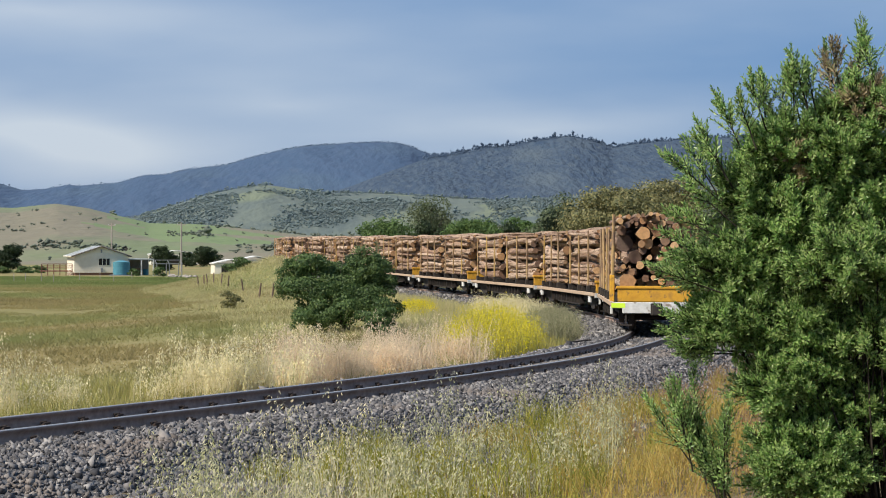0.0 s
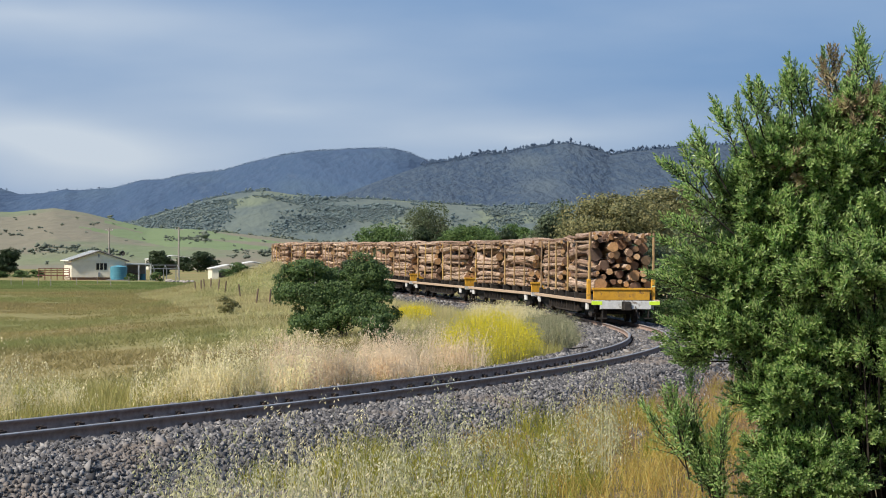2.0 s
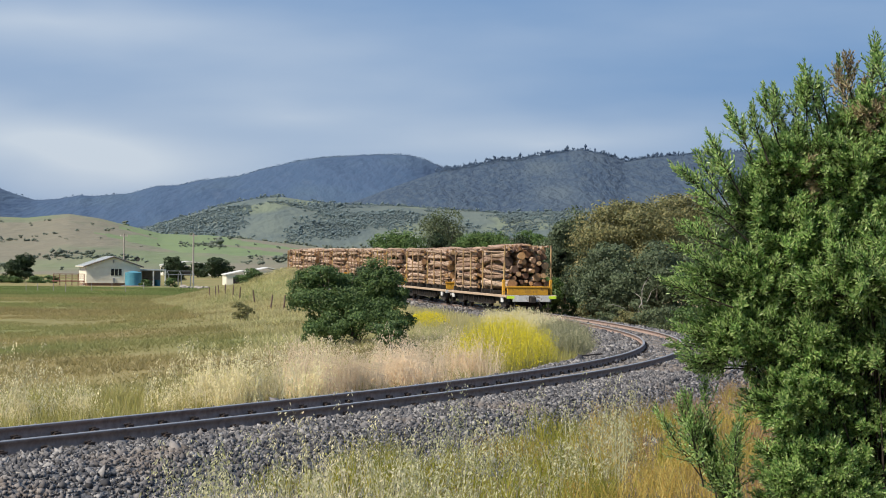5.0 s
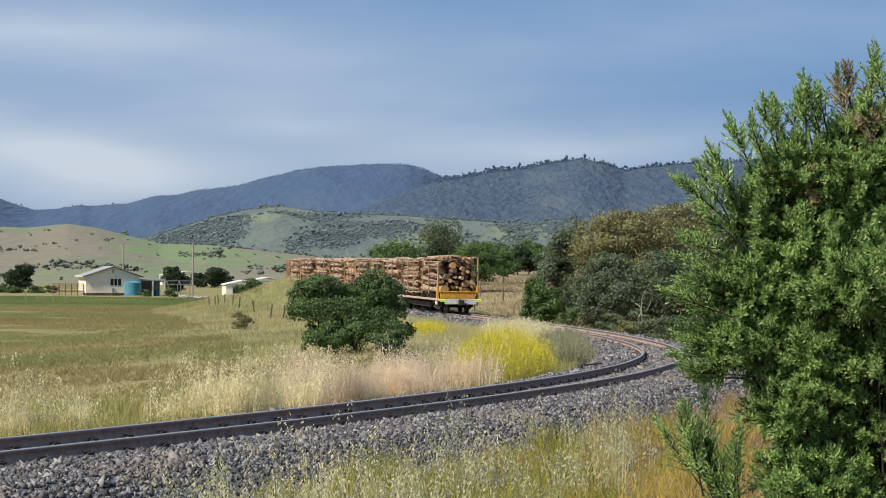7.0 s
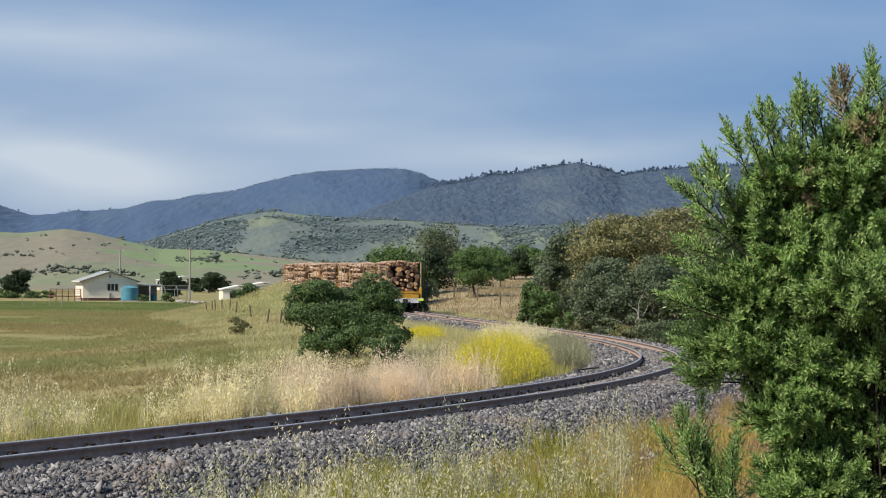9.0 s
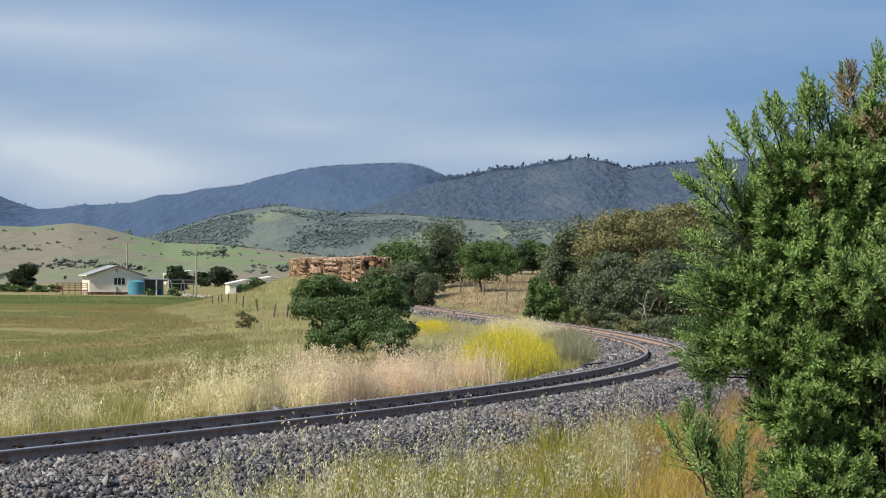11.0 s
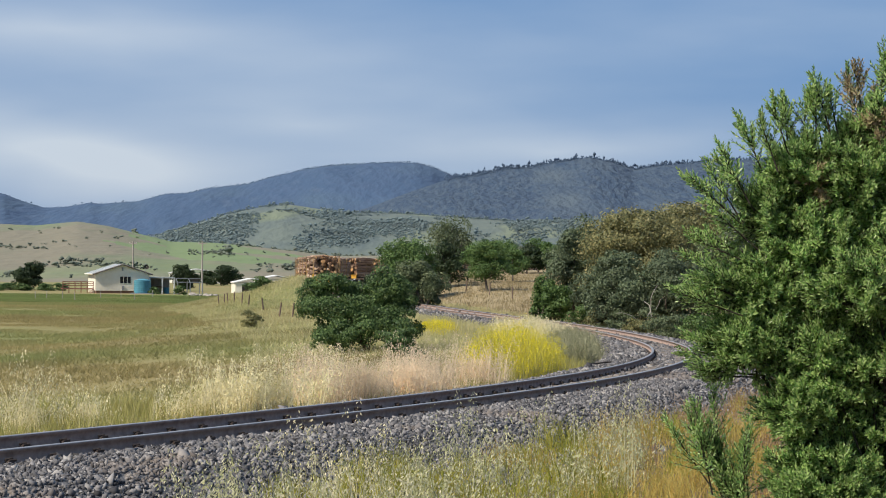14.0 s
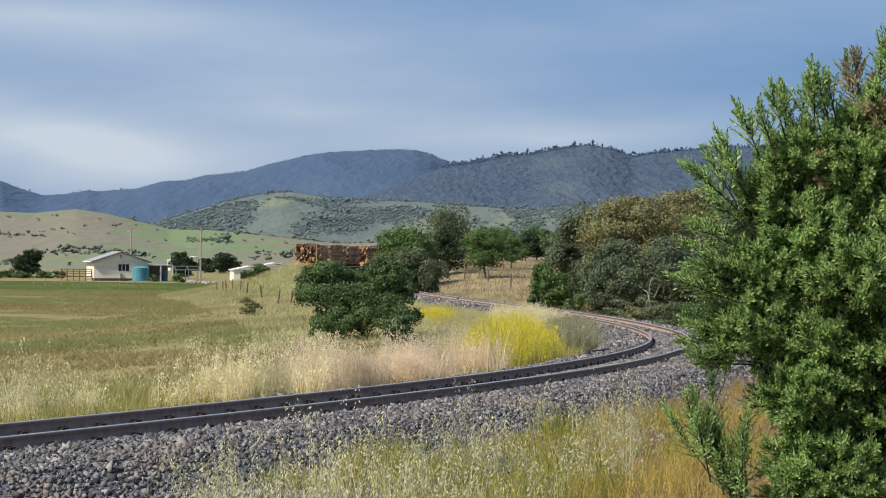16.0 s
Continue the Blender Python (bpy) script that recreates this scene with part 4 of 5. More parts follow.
def build_hedge_and_oddments():
    for px, d, w in ((12, 296, 3.6), (38, 292, 3.4), (78, 296, 3.0), (104, 298, 2.4), (-15, 292, 3.6)):
        tree("shrub", "low clipped green hedge shrub beyond the pasture", view_xy(px, d), 1.3, w, 0.22, 1500, "shrub_leaf", 60 + px, 0.03, 7, 2, group="hedge shrubs")
    for k, (px, d, h, w, m) in enumerate(((1030, 92, 1.3, 2.0, "green_leaf"), (1062, 86, 1.1, 1.8, "olive_leaf"), (1095, 82, 1.2, 1.9, "grey_leaf"), (1130, 79, 0.9, 1.7, "olive_leaf"), (1168, 76, 1.2, 1.8, "grey_leaf"), (1205, 74, 1.3, 2.0, "grey_leaf"), (1240, 72, 1.3, 2.0, "green_leaf"))):
        tree("shrub", "scrubby undergrowth at the foot of the gums", view_xy(px, d), h, w, 0.09, 2600, m, 80 + k, 0.03, 8, 3, group="undergrowth below the gums")
    # pale dead limb in the gums, fallen branch in the paddock
    x, y = view_xy(1155, 80)
    z = gz(x, y)
    dead = thing("dead_branch", Matrix.Translation((x, y, z)), "bare pale dead limb leaning among the gums", "branch")
    rr = random.Random(9)
    for start, way, q in (((0, 0, 0), (-0.35, 0.1, 1.0), 0.035), ((-0.3, 0, 0.7), (0.5, 0, 0.9), 0.022), ((-0.15, 0, 0.4), (-1.0, 0, 0.7), 0.02), ((0.1, 0.1, 1.2), (0.9, 0, 0.6), 0.014)):
        bm = bmesh.new()
        p0, d0 = Vector(start), Vector(way).normalized()
        for k in range(7):
            d0 = (d0 + Vector((rr.gauss(0, 0.3), rr.gauss(0, 0.2), rr.gauss(0, 0.22)))).normalized()
            p1 = p0 + d0 * 0.26
            rod(bm, p0, p1, q, q * 0.88, 6)
            p0, q = p1, q * 0.88
        part("limb", bm, M["pole"], dead)
    x, y = view_xy(795, 165)
    z = gz(x, y)
    fall = thing("fallen_branch", Matrix.Translation((x, y, z + 0.25)), "pale fallen branch lying in the dry paddock", "branch")
    bm = bmesh.new()
    for a, b, q in (((-1.2, 0, -0.15), (0.2, 0.2, 0.3), 0.13), ((0.2, 0.2, 0.3), (1.3, 0, 0.6), 0.09), ((0.2, 0.2, 0.3), (0.9, 0.5, 0.2), 0.06)):
        rod(bm, a, b, q, q * 0.7, 7)
    part("limb", bm, M["pole"], fall)
    # trackside marker and an old pipe on the ballast
    p = beside(163.0, -2.6)
    mk = thing("track_marker", Matrix.Translation((p.x, p.y, gz(p.x, p.y))), "small white trackside marker post", "marker post")
    part("post", boxes(((-0.05, -0.05, -0.1), (0.05, 0.05, 0.75)), bevel=0.01), M["white"], mk)
    part("plate", boxes(((-0.22, -0.07, 0.55), (0.22, -0.05, 0.95)), bevel=0.01), M["white"], mk)
    p = beside(27.5, -1.55, -0.12)
    pipe = thing("steel_bar", Matrix.Translation(p) @ Matrix.Rotation(heading(27.5) - 0.55, 4, "Z"), "short dark steel bar lying on the ballast", "steel bar")
    bm = bmesh.new()
    rod(bm, (-0.45, 0, 0.0), (0.45, 0, 0.03), 0.02, 0.02, 8)
    part("bar", bm, M["under"], pipe)


build_hedge_and_oddments()


def prisms(A, B, ra, rb):
    """Three-sided tapering twigs from A to B."""
    d = B - A
    d = d / np.maximum(np.linalg.norm(d, axis=1)[:, None], 1e-6)
    u = np.cross(d, np.array([0.31, 0.93, 0.2]))
    u /= np.linalg.norm(u, axis=1)[:, None]
    w = np.cross(d, u)
    ring = [u * math.cos(k * 2.0944) + w * math.sin(k * 2.0944) for k in range(3)]
    V = np.stack([A + q * ra for q in ring] + [B + q * rb for q in ring], 1).reshape(-1, 3)
    F = (np.arange(len(A))[:, None, None] * 6 + np.array([(0, 1, 4), (0, 4, 3), (1, 2, 5), (1, 5, 4), (2, 0, 3), (2, 3, 5)])).reshape(-1, 3)
    return V, F


def unit(v):
    return v / np.linalg.norm(v, axis=1)[:, None]


def build_bush():
    """The leafy roadside bush: stems, plumes of sprigs on them, and small pointed leaves on every sprig."""
    d = 10.5
    k = d / LENS
    foot = np.array([2.75, d, gz(2.75, d)])
    bush = thing("roadside_bush", Matrix.Translation(foot), "leafy glossy green bush with reddish young tips", "bush")
    r = np.random.default_rng(77)

    def at(px, py, dy=0.0):
        return np.array([(px - 784) * k, d + dy, 2.0 + (452 + 0.0099 * (px - 784) - py) * k]) - foot
    # masses of growth: centre, half-width, half-height, depth, number of plumes
    masses = [(1660, 320, 215, 190, 0.1, 120), (1508, 292, 102, 98, 0.0, 64), (1550, 215, 66, 66, 0.0, 34), (1415, 280, 76, 66, 0.0, 44), (1362, 352, 80, 80, 0.05, 56), (1440, 425, 125, 95, 0.0, 66),
              (1550, 480, 190, 125, -0.15, 90), (1335, 495, 92, 75, 0.0, 56), (1320, 585, 88, 65, -0.05, 46), (1420, 600, 125, 80, -0.1, 66), (1570, 640, 190, 120, -0.1, 84), (1415, 695, 96, 72, -0.12, 52), (1540, 745, 120, 80, -0.05, 50), (1450, 830, 128, 110, -0.1, 80), (1660, 790, 200, 150, 0.3, 80), (1730, 500, 150, 330, 0.3, 40)]
    base, axis, length, red = [], [], [], []
    for cx, cy, rx, ry, dy, n in masses:
        c = at(cx, cy, dy)
        v = rand_dirs(r, n)
        v[:, 1] = np.where(v[:, 1] > 0.35, -v[:, 1], v[:, 1])
        q = r.uniform(0.45, 1.0, n)[:, None]
        rx, ry = max(rx - 48, 14), max(ry - 48, 12)
        p = c + (v * np.array([rx * k, rx * k * 0.75, ry * k]) + np.array([0.05, 0, -0.06])) * q
        base.append(p)
        axis.append(unit(v * np.array([0.8, 0.8, 0.6]) + np.array([-0.25, -0.2, 0.5]) + r.normal(0, 0.28, (n, 3))))
        length.append(r.uniform(0.12, 0.24, n))
        red.append((p[:, 2] > at(0, 330)[2]) & (np.sin(p[:, 0] * 9) * np.sin(p[:, 2] * 8) > 0.3) & (r.random(n) < 0.35))
    # long shoots that stand out of the outline
    n_mass = sum(len(q) for q in base)
    for px, py, dx, dz, n, ln in ((1290, 420, -0.8, 0.55, 3, 0.22), (1285, 350, -0.55, 0.8, 3, 0.24), (1290, 480, -1.0, 0.35, 3, 0.26), (1285, 520, -1.0, 0.3, 4, 0.27), (1275, 590, -0.95, 0.1, 3, 0.2), (1300, 640, -0.9, 0.1, 3, 0.2), (1345, 262, -0.5, 0.9, 3, 0.18),
                                  (1385, 232, -0.25, 1.0, 3, 0.16), (1430, 215, 0.0, 1.0, 3, 0.15), (1470, 195, -0.15, 1.0, 3, 0.17), (1520, 165, -0.15, 1.0, 3, 0.22), (1565, 160, 0.05, 1.0, 3, 0.22), (1310, 300, -0.6, 0.8, 3, 0.2),
                                  (1320, 900, -0.3, 0.95, 4, 0.36), (1296, 870, -0.3, 0.95, 5, 0.34), (1272, 825, -0.32, 0.95, 5, 0.32), (1252, 785, -0.35, 0.9, 3, 0.26), (1300, 820, -0.15, 1.0, 3, 0.24)):
        base.append(np.array([at(px + r.normal(0, 12), py + r.normal(0, 12), r.normal(-0.05, 0.12)) for _ in range(n)]))
        axis.append(unit(np.array([dx, 0, dz]) + r.normal(0, 0.15, (n, 3))))
        length.append(ln * r.uniform(0.8, 1.15, n))
        red.append(r.random(n) < (0.15 if py < 260 else 0.0))
    base, axis, length, red = np.vstack(base), np.vstack(axis), np.concatenate(length), np.concatenate(red)
    n = len(base)
    # stems from the root to each plume
    root = np.stack([r.normal(0, 0.1, n), r.normal(0, 0.1, n), np.full(n, -0.05)], 1)
    knee = root * 0.4 + base * 0.6 + r.normal(0, 0.06, (n, 3)) - np.array([0, 0, 0.12])
    stem = join(prisms(root[:n_mass:6], knee[:n_mass:6], 0.011, 0.008), prisms(knee[:n_mass:6], base[:n_mass:6], 0.008, 0.005), prisms(base - axis * 0.12, base, 0.006, 0.005), prisms(base, base + axis * length[:, None], 0.005, 0.002))
    child("stemwork", fast_mesh("stemwork", *stem, M["bush_bark"]), bush, None, "dark woody stems")
    # sprigs along each plume, shorter towards its tip
    per = 17
    f = np.tile((np.arange(per) + 0.5) / per, n) + r.uniform(-0.03, 0.03, n * per)
    A, P0, Ls = np.repeat(axis, per, 0), np.repeat(base, per, 0), np.repeat(length, per)
    side = unit(np.cross(A, rand_dirs(r, n * per)))
    o = P0 + A * (Ls * f)[:, None]
    way = unit(A * (0.6 + 0.9 * f)[:, None] + side * (1.0 - 0.75 * f)[:, None] + np.array([0, 0, 0.25]))
    sl = (0.085 + 0.075 * (1 - f)) * r.uniform(0.7, 1.25, n * per)
    rd = np.repeat(red, per)
    # leafy wood inside the masses
    inner = 3000
    m = r.choice(len(masses), inner, p=np.array([q[2] * q[3] for q in masses], float) / sum(q[2] * q[3] for q in masses))
    ci = np.array([at(q[0], q[1], q[4] + 0.1) for q in masses])[m]
    ri = np.array([(q[2] * k, q[2] * k * 0.7, q[3] * k) for q in masses])[m]
    o = np.vstack([o, ci + rand_dirs(r, inner) * ri * r.uniform(0.15, 0.8, (inner, 1))])
    way = np.vstack([way, unit(rand_dirs(r, inner) + np.array([0, 0, 0.5]))])
    sl, rd = np.concatenate([sl, r.uniform(0.1, 0.18, inner)]), np.concatenate([rd, np.zeros(inner, bool)])
    end = o + way * sl[:, None]
    child("twigwork", fast_mesh("twigwork", *prisms(o, end, 0.0026, 0.0013), M["bush_bark"]), bush, None, "thin leafy twigs")
    # leaves spiral round each sprig
    lp = 15
    g = np.tile((np.arange(lp) + 0.6) / lp, len(o))
    W, E, S0 = np.repeat(way, lp, 0), np.repeat(end, lp, 0), np.repeat(o, lp, 0)
    u = unit(np.cross(W, np.array([0.2, 0.35, 0.9])))
    w = np.cross(W, u)
    turn = np.tile(np.arange(lp) * 2.4, len(o)) + np.repeat(r.uniform(0, 6.28, len(o)), lp)
    out = u * np.cos(turn)[:, None] + w * np.sin(turn)[:, None]
    ax = unit(out * (1.0 - 0.6 * g)[:, None] + W * (0.45 + 0.6 * g * g)[:, None] + np.array([0, 0, 0.12]) + r.normal(0, 0.16, out.shape))
    ll = (r.uniform(0.026, 0.046, len(g)) * (1 - 0.3 * g * g))[:, None]
    wd = unit(np.cross(ax, W + 0.01))
    nrm = np.cross(wd, ax)
    p0 = S0 + (E - S0) * g[:, None]
    m1 = p0 + ax * ll * 0.55
    V = np.stack([p0, m1 + wd * ll * 0.17 + nrm * ll * 0.06, p0 + ax * ll, m1 - wd * ll * 0.17 + nrm * ll * 0.06, m1], 1).reshape(-1, 3)
    F = (np.arange(len(g))[:, None, None] * 5 + np.array([(0, 1, 4), (1, 2, 4), (2, 3, 4), (3, 0, 4)])).reshape(-1, 3)
    child("foliage", fast_mesh("foliage", V, F, [M["bush_leaf"], M["bush_tip"]], np.repeat(np.repeat(rd, lp), 4).astype(int)), bush, None, "small glossy pointed leaves")


build_bush()


# ---- far woods ----
OCTA_V = np.array([(1, 0, 0), (0, 1, 0), (-1, 0, 0), (0, -1, 0), (0, 0, 1), (0, 0, -1)], float)
OCTA_F = np.array([(0, 1, 4), (1, 2, 4), (2, 3, 4), (3, 0, 4), (1, 0, 5), (2, 1, 5), (3, 2, 5), (0, 3, 5)])


def clumps(X, Y, size, seed, stretch=1.0, puffs=3):
    """Tree crowns far off: each a few uneven puffs that sit on the land."""
    r = np.random.default_rng(seed)
    n = len(X)
    d = np.repeat(size * r.lognormal(0, 0.35, n), puffs)
    P = np.repeat(np.stack([X, Y, ground_z(X, Y)], 1), puffs, 0)
    k = len(P)
    P = P + np.stack([r.normal(0, 0.36, k) * d, r.normal(0, 0.36, k) * d, r.uniform(0.05, 0.8, k) * d * stretch], 1)
    a = r.uniform(0, 6.28, k)
    B = np.stack([OCTA_V[None, :, 0] * np.cos(a)[:, None] - OCTA_V[None, :, 1] * np.sin(a)[:, None], OCTA_V[None, :, 0] * np.sin(a)[:, None] + OCTA_V[None, :, 1] * np.cos(a)[:, None], np.repeat(OCTA_V[None, :, 2], k, 0)], 2)
    sc = (d * r.uniform(0.22, 0.42, k))[:, None, None] * np.array([1.15, 1.0, 0.85 * stretch])
    V = B * sc * r.uniform(0.7, 1.35, (k, 6, 1)) + P[:, None]
    F = (np.arange(k)[:, None, None] * 6 + OCTA_F[None]).reshape(-1, 3)
    return V.reshape(-1, 3), F


def build_far_woods():
    r = np.random.default_rng(5)
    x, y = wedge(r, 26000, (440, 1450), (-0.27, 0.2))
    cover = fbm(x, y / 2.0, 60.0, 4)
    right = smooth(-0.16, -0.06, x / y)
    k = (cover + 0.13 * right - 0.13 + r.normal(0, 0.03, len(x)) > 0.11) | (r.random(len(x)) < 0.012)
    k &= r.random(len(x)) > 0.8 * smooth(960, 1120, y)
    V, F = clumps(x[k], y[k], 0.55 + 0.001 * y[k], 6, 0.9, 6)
    tagged(new("scattered_far_trees", fast_mesh("scattered_far_trees", V, F, M["far_leaf"], None, True)), "scattered trees on the distant pasture hills, paled by haze in their colour", "trees", kind="stuff")
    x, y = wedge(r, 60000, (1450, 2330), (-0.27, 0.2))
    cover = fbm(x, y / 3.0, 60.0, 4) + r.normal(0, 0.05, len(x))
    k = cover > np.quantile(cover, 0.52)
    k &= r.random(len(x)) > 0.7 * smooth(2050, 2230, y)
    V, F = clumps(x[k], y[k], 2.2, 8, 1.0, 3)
    tagged(new("foothill_woods", fast_mesh("foothill_woods", V, F, M["foot_leaf"], None, True)), "grey-green woods on the foothills, haze put into their colour", "forest", kind="stuff")
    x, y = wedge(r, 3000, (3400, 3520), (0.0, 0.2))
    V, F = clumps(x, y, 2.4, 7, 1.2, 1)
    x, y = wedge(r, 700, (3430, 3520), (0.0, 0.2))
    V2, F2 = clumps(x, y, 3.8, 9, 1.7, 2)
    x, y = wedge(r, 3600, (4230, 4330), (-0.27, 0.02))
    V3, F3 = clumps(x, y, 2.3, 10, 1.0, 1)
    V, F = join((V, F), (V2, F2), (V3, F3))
    tagged(new("range_forest", fast_mesh("range_forest", V, F, M["range_leaf"], None, True)), "gum forest on the far ranges, coloured with blue haze", "forest", kind="stuff")


build_far_woods()


# ---- log wagon ----
PITCH = 14.7  # coupler to coupler
BOGIE = 5.0   # bogie centres from the middle
DECK = 0.82


def log_mesh(seed):
    """A slightly bent, tapered trunk of unit radius and unit length along y, with sawn ends."""
    r = np.random.default_rng(seed)
    n, rings = 10, 4
    V, F, I = [], [], []
    taper = r.uniform(0.82, 1.0)
    bx, bz = r.normal(0, 0.55, 2)
    wob = r.uniform(0.86, 1.1, n)
    for k in range(rings):
        f = k / (rings - 1)
        rad = 1 + (taper - 1) * f
        for j in range(n):
            a = 2 * math.pi * j / n
            q = rad * wob[j] * r.uniform(0.9, 1.08)
            V.append((math.cos(a) * q + bx * math.sin(math.pi * f), f - 0.5, math.sin(a) * q + bz * math.sin(math.pi * f)))
    for k in range(rings - 1):
        for j in range(n):
            j2 = (j + 1) % n
            F.append((k * n + j, k * n + j2, (k + 1) * n + j2, (k + 1) * n + j))
            I.append(0)
    V += [(0, -0.5, 0), (0, 0.5, 0)]
    for j in range(n):
        j2 = (j + 1) % n
        F += [(j2, j, n * rings, n * rings), ((rings - 1) * n + j, (rings - 1) * n + j2, n * rings + 1, n * rings + 1)]
        I += [1, 1]
    me = bpy.data.meshes.new("log")
    me.from_pydata(V, [], [tuple(dict.fromkeys(f)) for f in F])
    me.materials.append(M["log_bark"])
    me.materials.append(M["log_end"])
    me.polygons.foreach_set("material_index", I)
    me.polygons.foreach_set("use_smooth", [i == 0 for i in I])
    return me


LOGS = [log_mesh(100 + k) for k in range(8)]


def pile(seed, half=1.1, top=2.28):
    """Logs dropped one on another between the stakes: (x, z, radius)."""
    r = np.random.default_rng(seed)
    done = []
    for _ in range(300):
        rad = float(np.clip(r.lognormal(math.log(0.108), 0.4), 0.05, 0.24))
        best = None
        for x in r.uniform(-half + rad, half - rad, 26):
            z = rad
            for (u, w, q) in done:
                if abs(x - u) < rad + q:
                    z = max(z, w + math.sqrt((rad + q) ** 2 - (x - u) ** 2))
            if best is None or z < best[1]:
                best = (float(x), z, rad)
        if best[1] + rad < top + r.uniform(-0.1, 0.16) * math.cos(best[0]):
            done.append(best)
    return done


def build_wagon(seed, tail=False):
    """Long flat wagon: frame, sills, bulkheads, stakes, two bogies, two stacks of logs. Its nose is +y."""
    r = np.random.default_rng(seed)
    wagon = thing("log_wagon", Matrix(), "flat railway wagon stacked with pine logs between yellow stakes", "railway wagon", "log wagons of the train")
    h = PITCH / 2 - 0.45
    part("deck", boxes(((-1.15, -h, DECK - 0.12), (1.15, h, DECK)), bevel=0.01), M["under"], wagon)
    for x in (-1.2, 1.2):
        part("deck_edge", boxes(((x - 0.045, -h, DECK - 0.1), (x + 0.045, h, DECK + 0.02)), bevel=0.01), M["deck_edge"], wagon, "dusty tan deck edge rail")
        bm = bmesh.new()
        prof = [(-h + 0.3, DECK - 0.11), (h - 0.3, DECK - 0.11), (h - 0.3, DECK - 0.3), (h - 3.4, DECK - 0.32), (h - 4.4, DECK - 0.52), (-h + 4.4, DECK - 0.52), (-h + 3.4, DECK - 0.32), (-h + 0.3, DECK - 0.3)]
        xs = (x * 0.8 - 0.04, x * 0.8 + 0.04)
        rings = [[bm.verts.new((xx, a, b)) for a, b in prof] for xx in xs]
        bm.faces.new(rings[0])
        bm.faces.new(list(reversed(rings[1])))
        for i in range(len(prof)):
            i2 = (i + 1) % len(prof)
            bm.faces.new((rings[0][i], rings[1][i], rings[1][i2], rings[0][i2]))
        bmesh.ops.recalc_face_normals(bm, faces=bm.faces)
        part("side_sill", bm, M["under"], wagon, "grimy fish-bellied side sill")
        for y in np.arange(-h + 3.5, h - 3.4, 0.62):
            part("rib", boxes(((x * 0.86 - 0.1, y - 0.03, DECK - 0.45), (x * 0.86 + 0.1, y + 0.03, DECK - 0.1))), M["under"], wagon)
        for y in (-h + 1.1, h - 1.1):
            part("data_plate", boxes(((x - 0.02 * np.sign(x) - 0.03, y - 0.2, DECK - 0.34), (x - 0.02 * np.sign(x) + 0.03, y + 0.2, DECK - 0.11)), bevel=0.005), M["white"], wagon, "small white side plate")
    for sgn in (-1, 1):
        y = sgn * h
        head = part("headstock", boxes(((-0.92, y - 0.06, DECK - 0.3), (0.92, y + 0.06, DECK + 0.0)), ((-1.2, y - 0.05, DECK - 0.16), (1.2, y + 0.05, DECK + 0.0)), bevel=0.012), M["white"], wagon, "chalky white headstock beam")
        for x in (-1.03, 1.03):
            if tail and sgn < 0:
                part("reflector", boxes(((x - 0.19, y + sgn * 0.05 - 0.012, DECK - 0.15), (x + 0.19, y + sgn * 0.05 + 0.012, DECK - 0.02)), bevel=0.004), M["reflector"], head, "lime reflective plate")
            part("step_iron", boxes(((x * 0.8 - 0.02, y - 0.03, DECK - 0.62), (x * 0.8 + 0.02, y + 0.03, DECK - 0.25)), ((x * 0.8 - 0.16, y - 0.05, DECK - 0.64), (x * 0.8 + 0.16, y + 0.05, DECK - 0.6))), M["under"], head)
        bm = boxes(((-0.16, y - 0.1, DECK - 0.36), (0.16, y + sgn * 0.14, DECK - 0.02)), ((-0.1, min(y, y + sgn * 0.42), DECK - 0.3), (0.1, max(y, y + sgn * 0.42), DECK - 0.1)), ((-0.13, min(y + sgn * 0.36, y + sgn * 0.46), DECK - 0.34), (0.13, max(y + sgn * 0.36, y + sgn * 0.46), DECK - 0.06)), bevel=0.02)
        part("coupler", bm, M["under"], wagon, "grimy automatic coupler")
        bm = bmesh.new()
        last = None
        for k in range(9):
            f = k / 8
            p = Vector((0.34 + 0.12 * f, y + sgn * (0.1 + 0.22 * math.sin(f * 3.0)), DECK - 0.2 - 0.42 * math.sin(f * 2.6)))
            if last:
                rod(bm, last, p, 0.022, n=6)
            last = p
        part("brake_hose", bm, M["under"], wagon, "black hanging brake hose")
        yb = y - sgn * 0.75
        if sgn < 0:
            part("bulkhead", boxes(((-1.02, yb - 0.05, DECK), (1.02, yb + 0.05, DECK + 0.43)), ((-1.06, yb - 0.08, DECK + 0.36), (1.06, yb + 0.08, DECK + 0.44)), bevel=0.012), M["yellow"], wagon, "low worn yellow end bulkhead")
        # bogie
        bogie = thing("bogie", Matrix.Translation((0, sgn * BOGIE, 0)), "grimy three-piece bogie", "")
        bogie.parent = wagon
        for x in (-0.86, 0.86):
            bm = bmesh.new()
            prof = [(-1.05, 0.5), (-0.6, 0.62), (0.6, 0.62), (1.05, 0.5), (1.05, 0.36), (0.7, 0.36), (0.35, 0.22), (-0.35, 0.22), (-0.7, 0.36), (-1.05, 0.36)]
            rings = [[bm.verts.new((xx, a, b)) for a, b in prof] for xx in (x - 0.06, x + 0.06)]
            bm.faces.new(rings[0])
            bm.faces.new(list(reversed(rings[1])))
            for i in range(len(prof)):
                i2 = (i + 1) % len(prof)
                bm.faces.new((rings[0][i], rings[1][i], rings[1][i2], rings[0][i2]))
            bmesh.ops.recalc_face_normals(bm, faces=bm.faces)
            part("side_frame", bm, M["under"], bogie)
        part("bolster", boxes(((-0.9, -0.2, 0.4), (0.9, 0.2, 0.68)), bevel=0.02), M["under"], bogie)
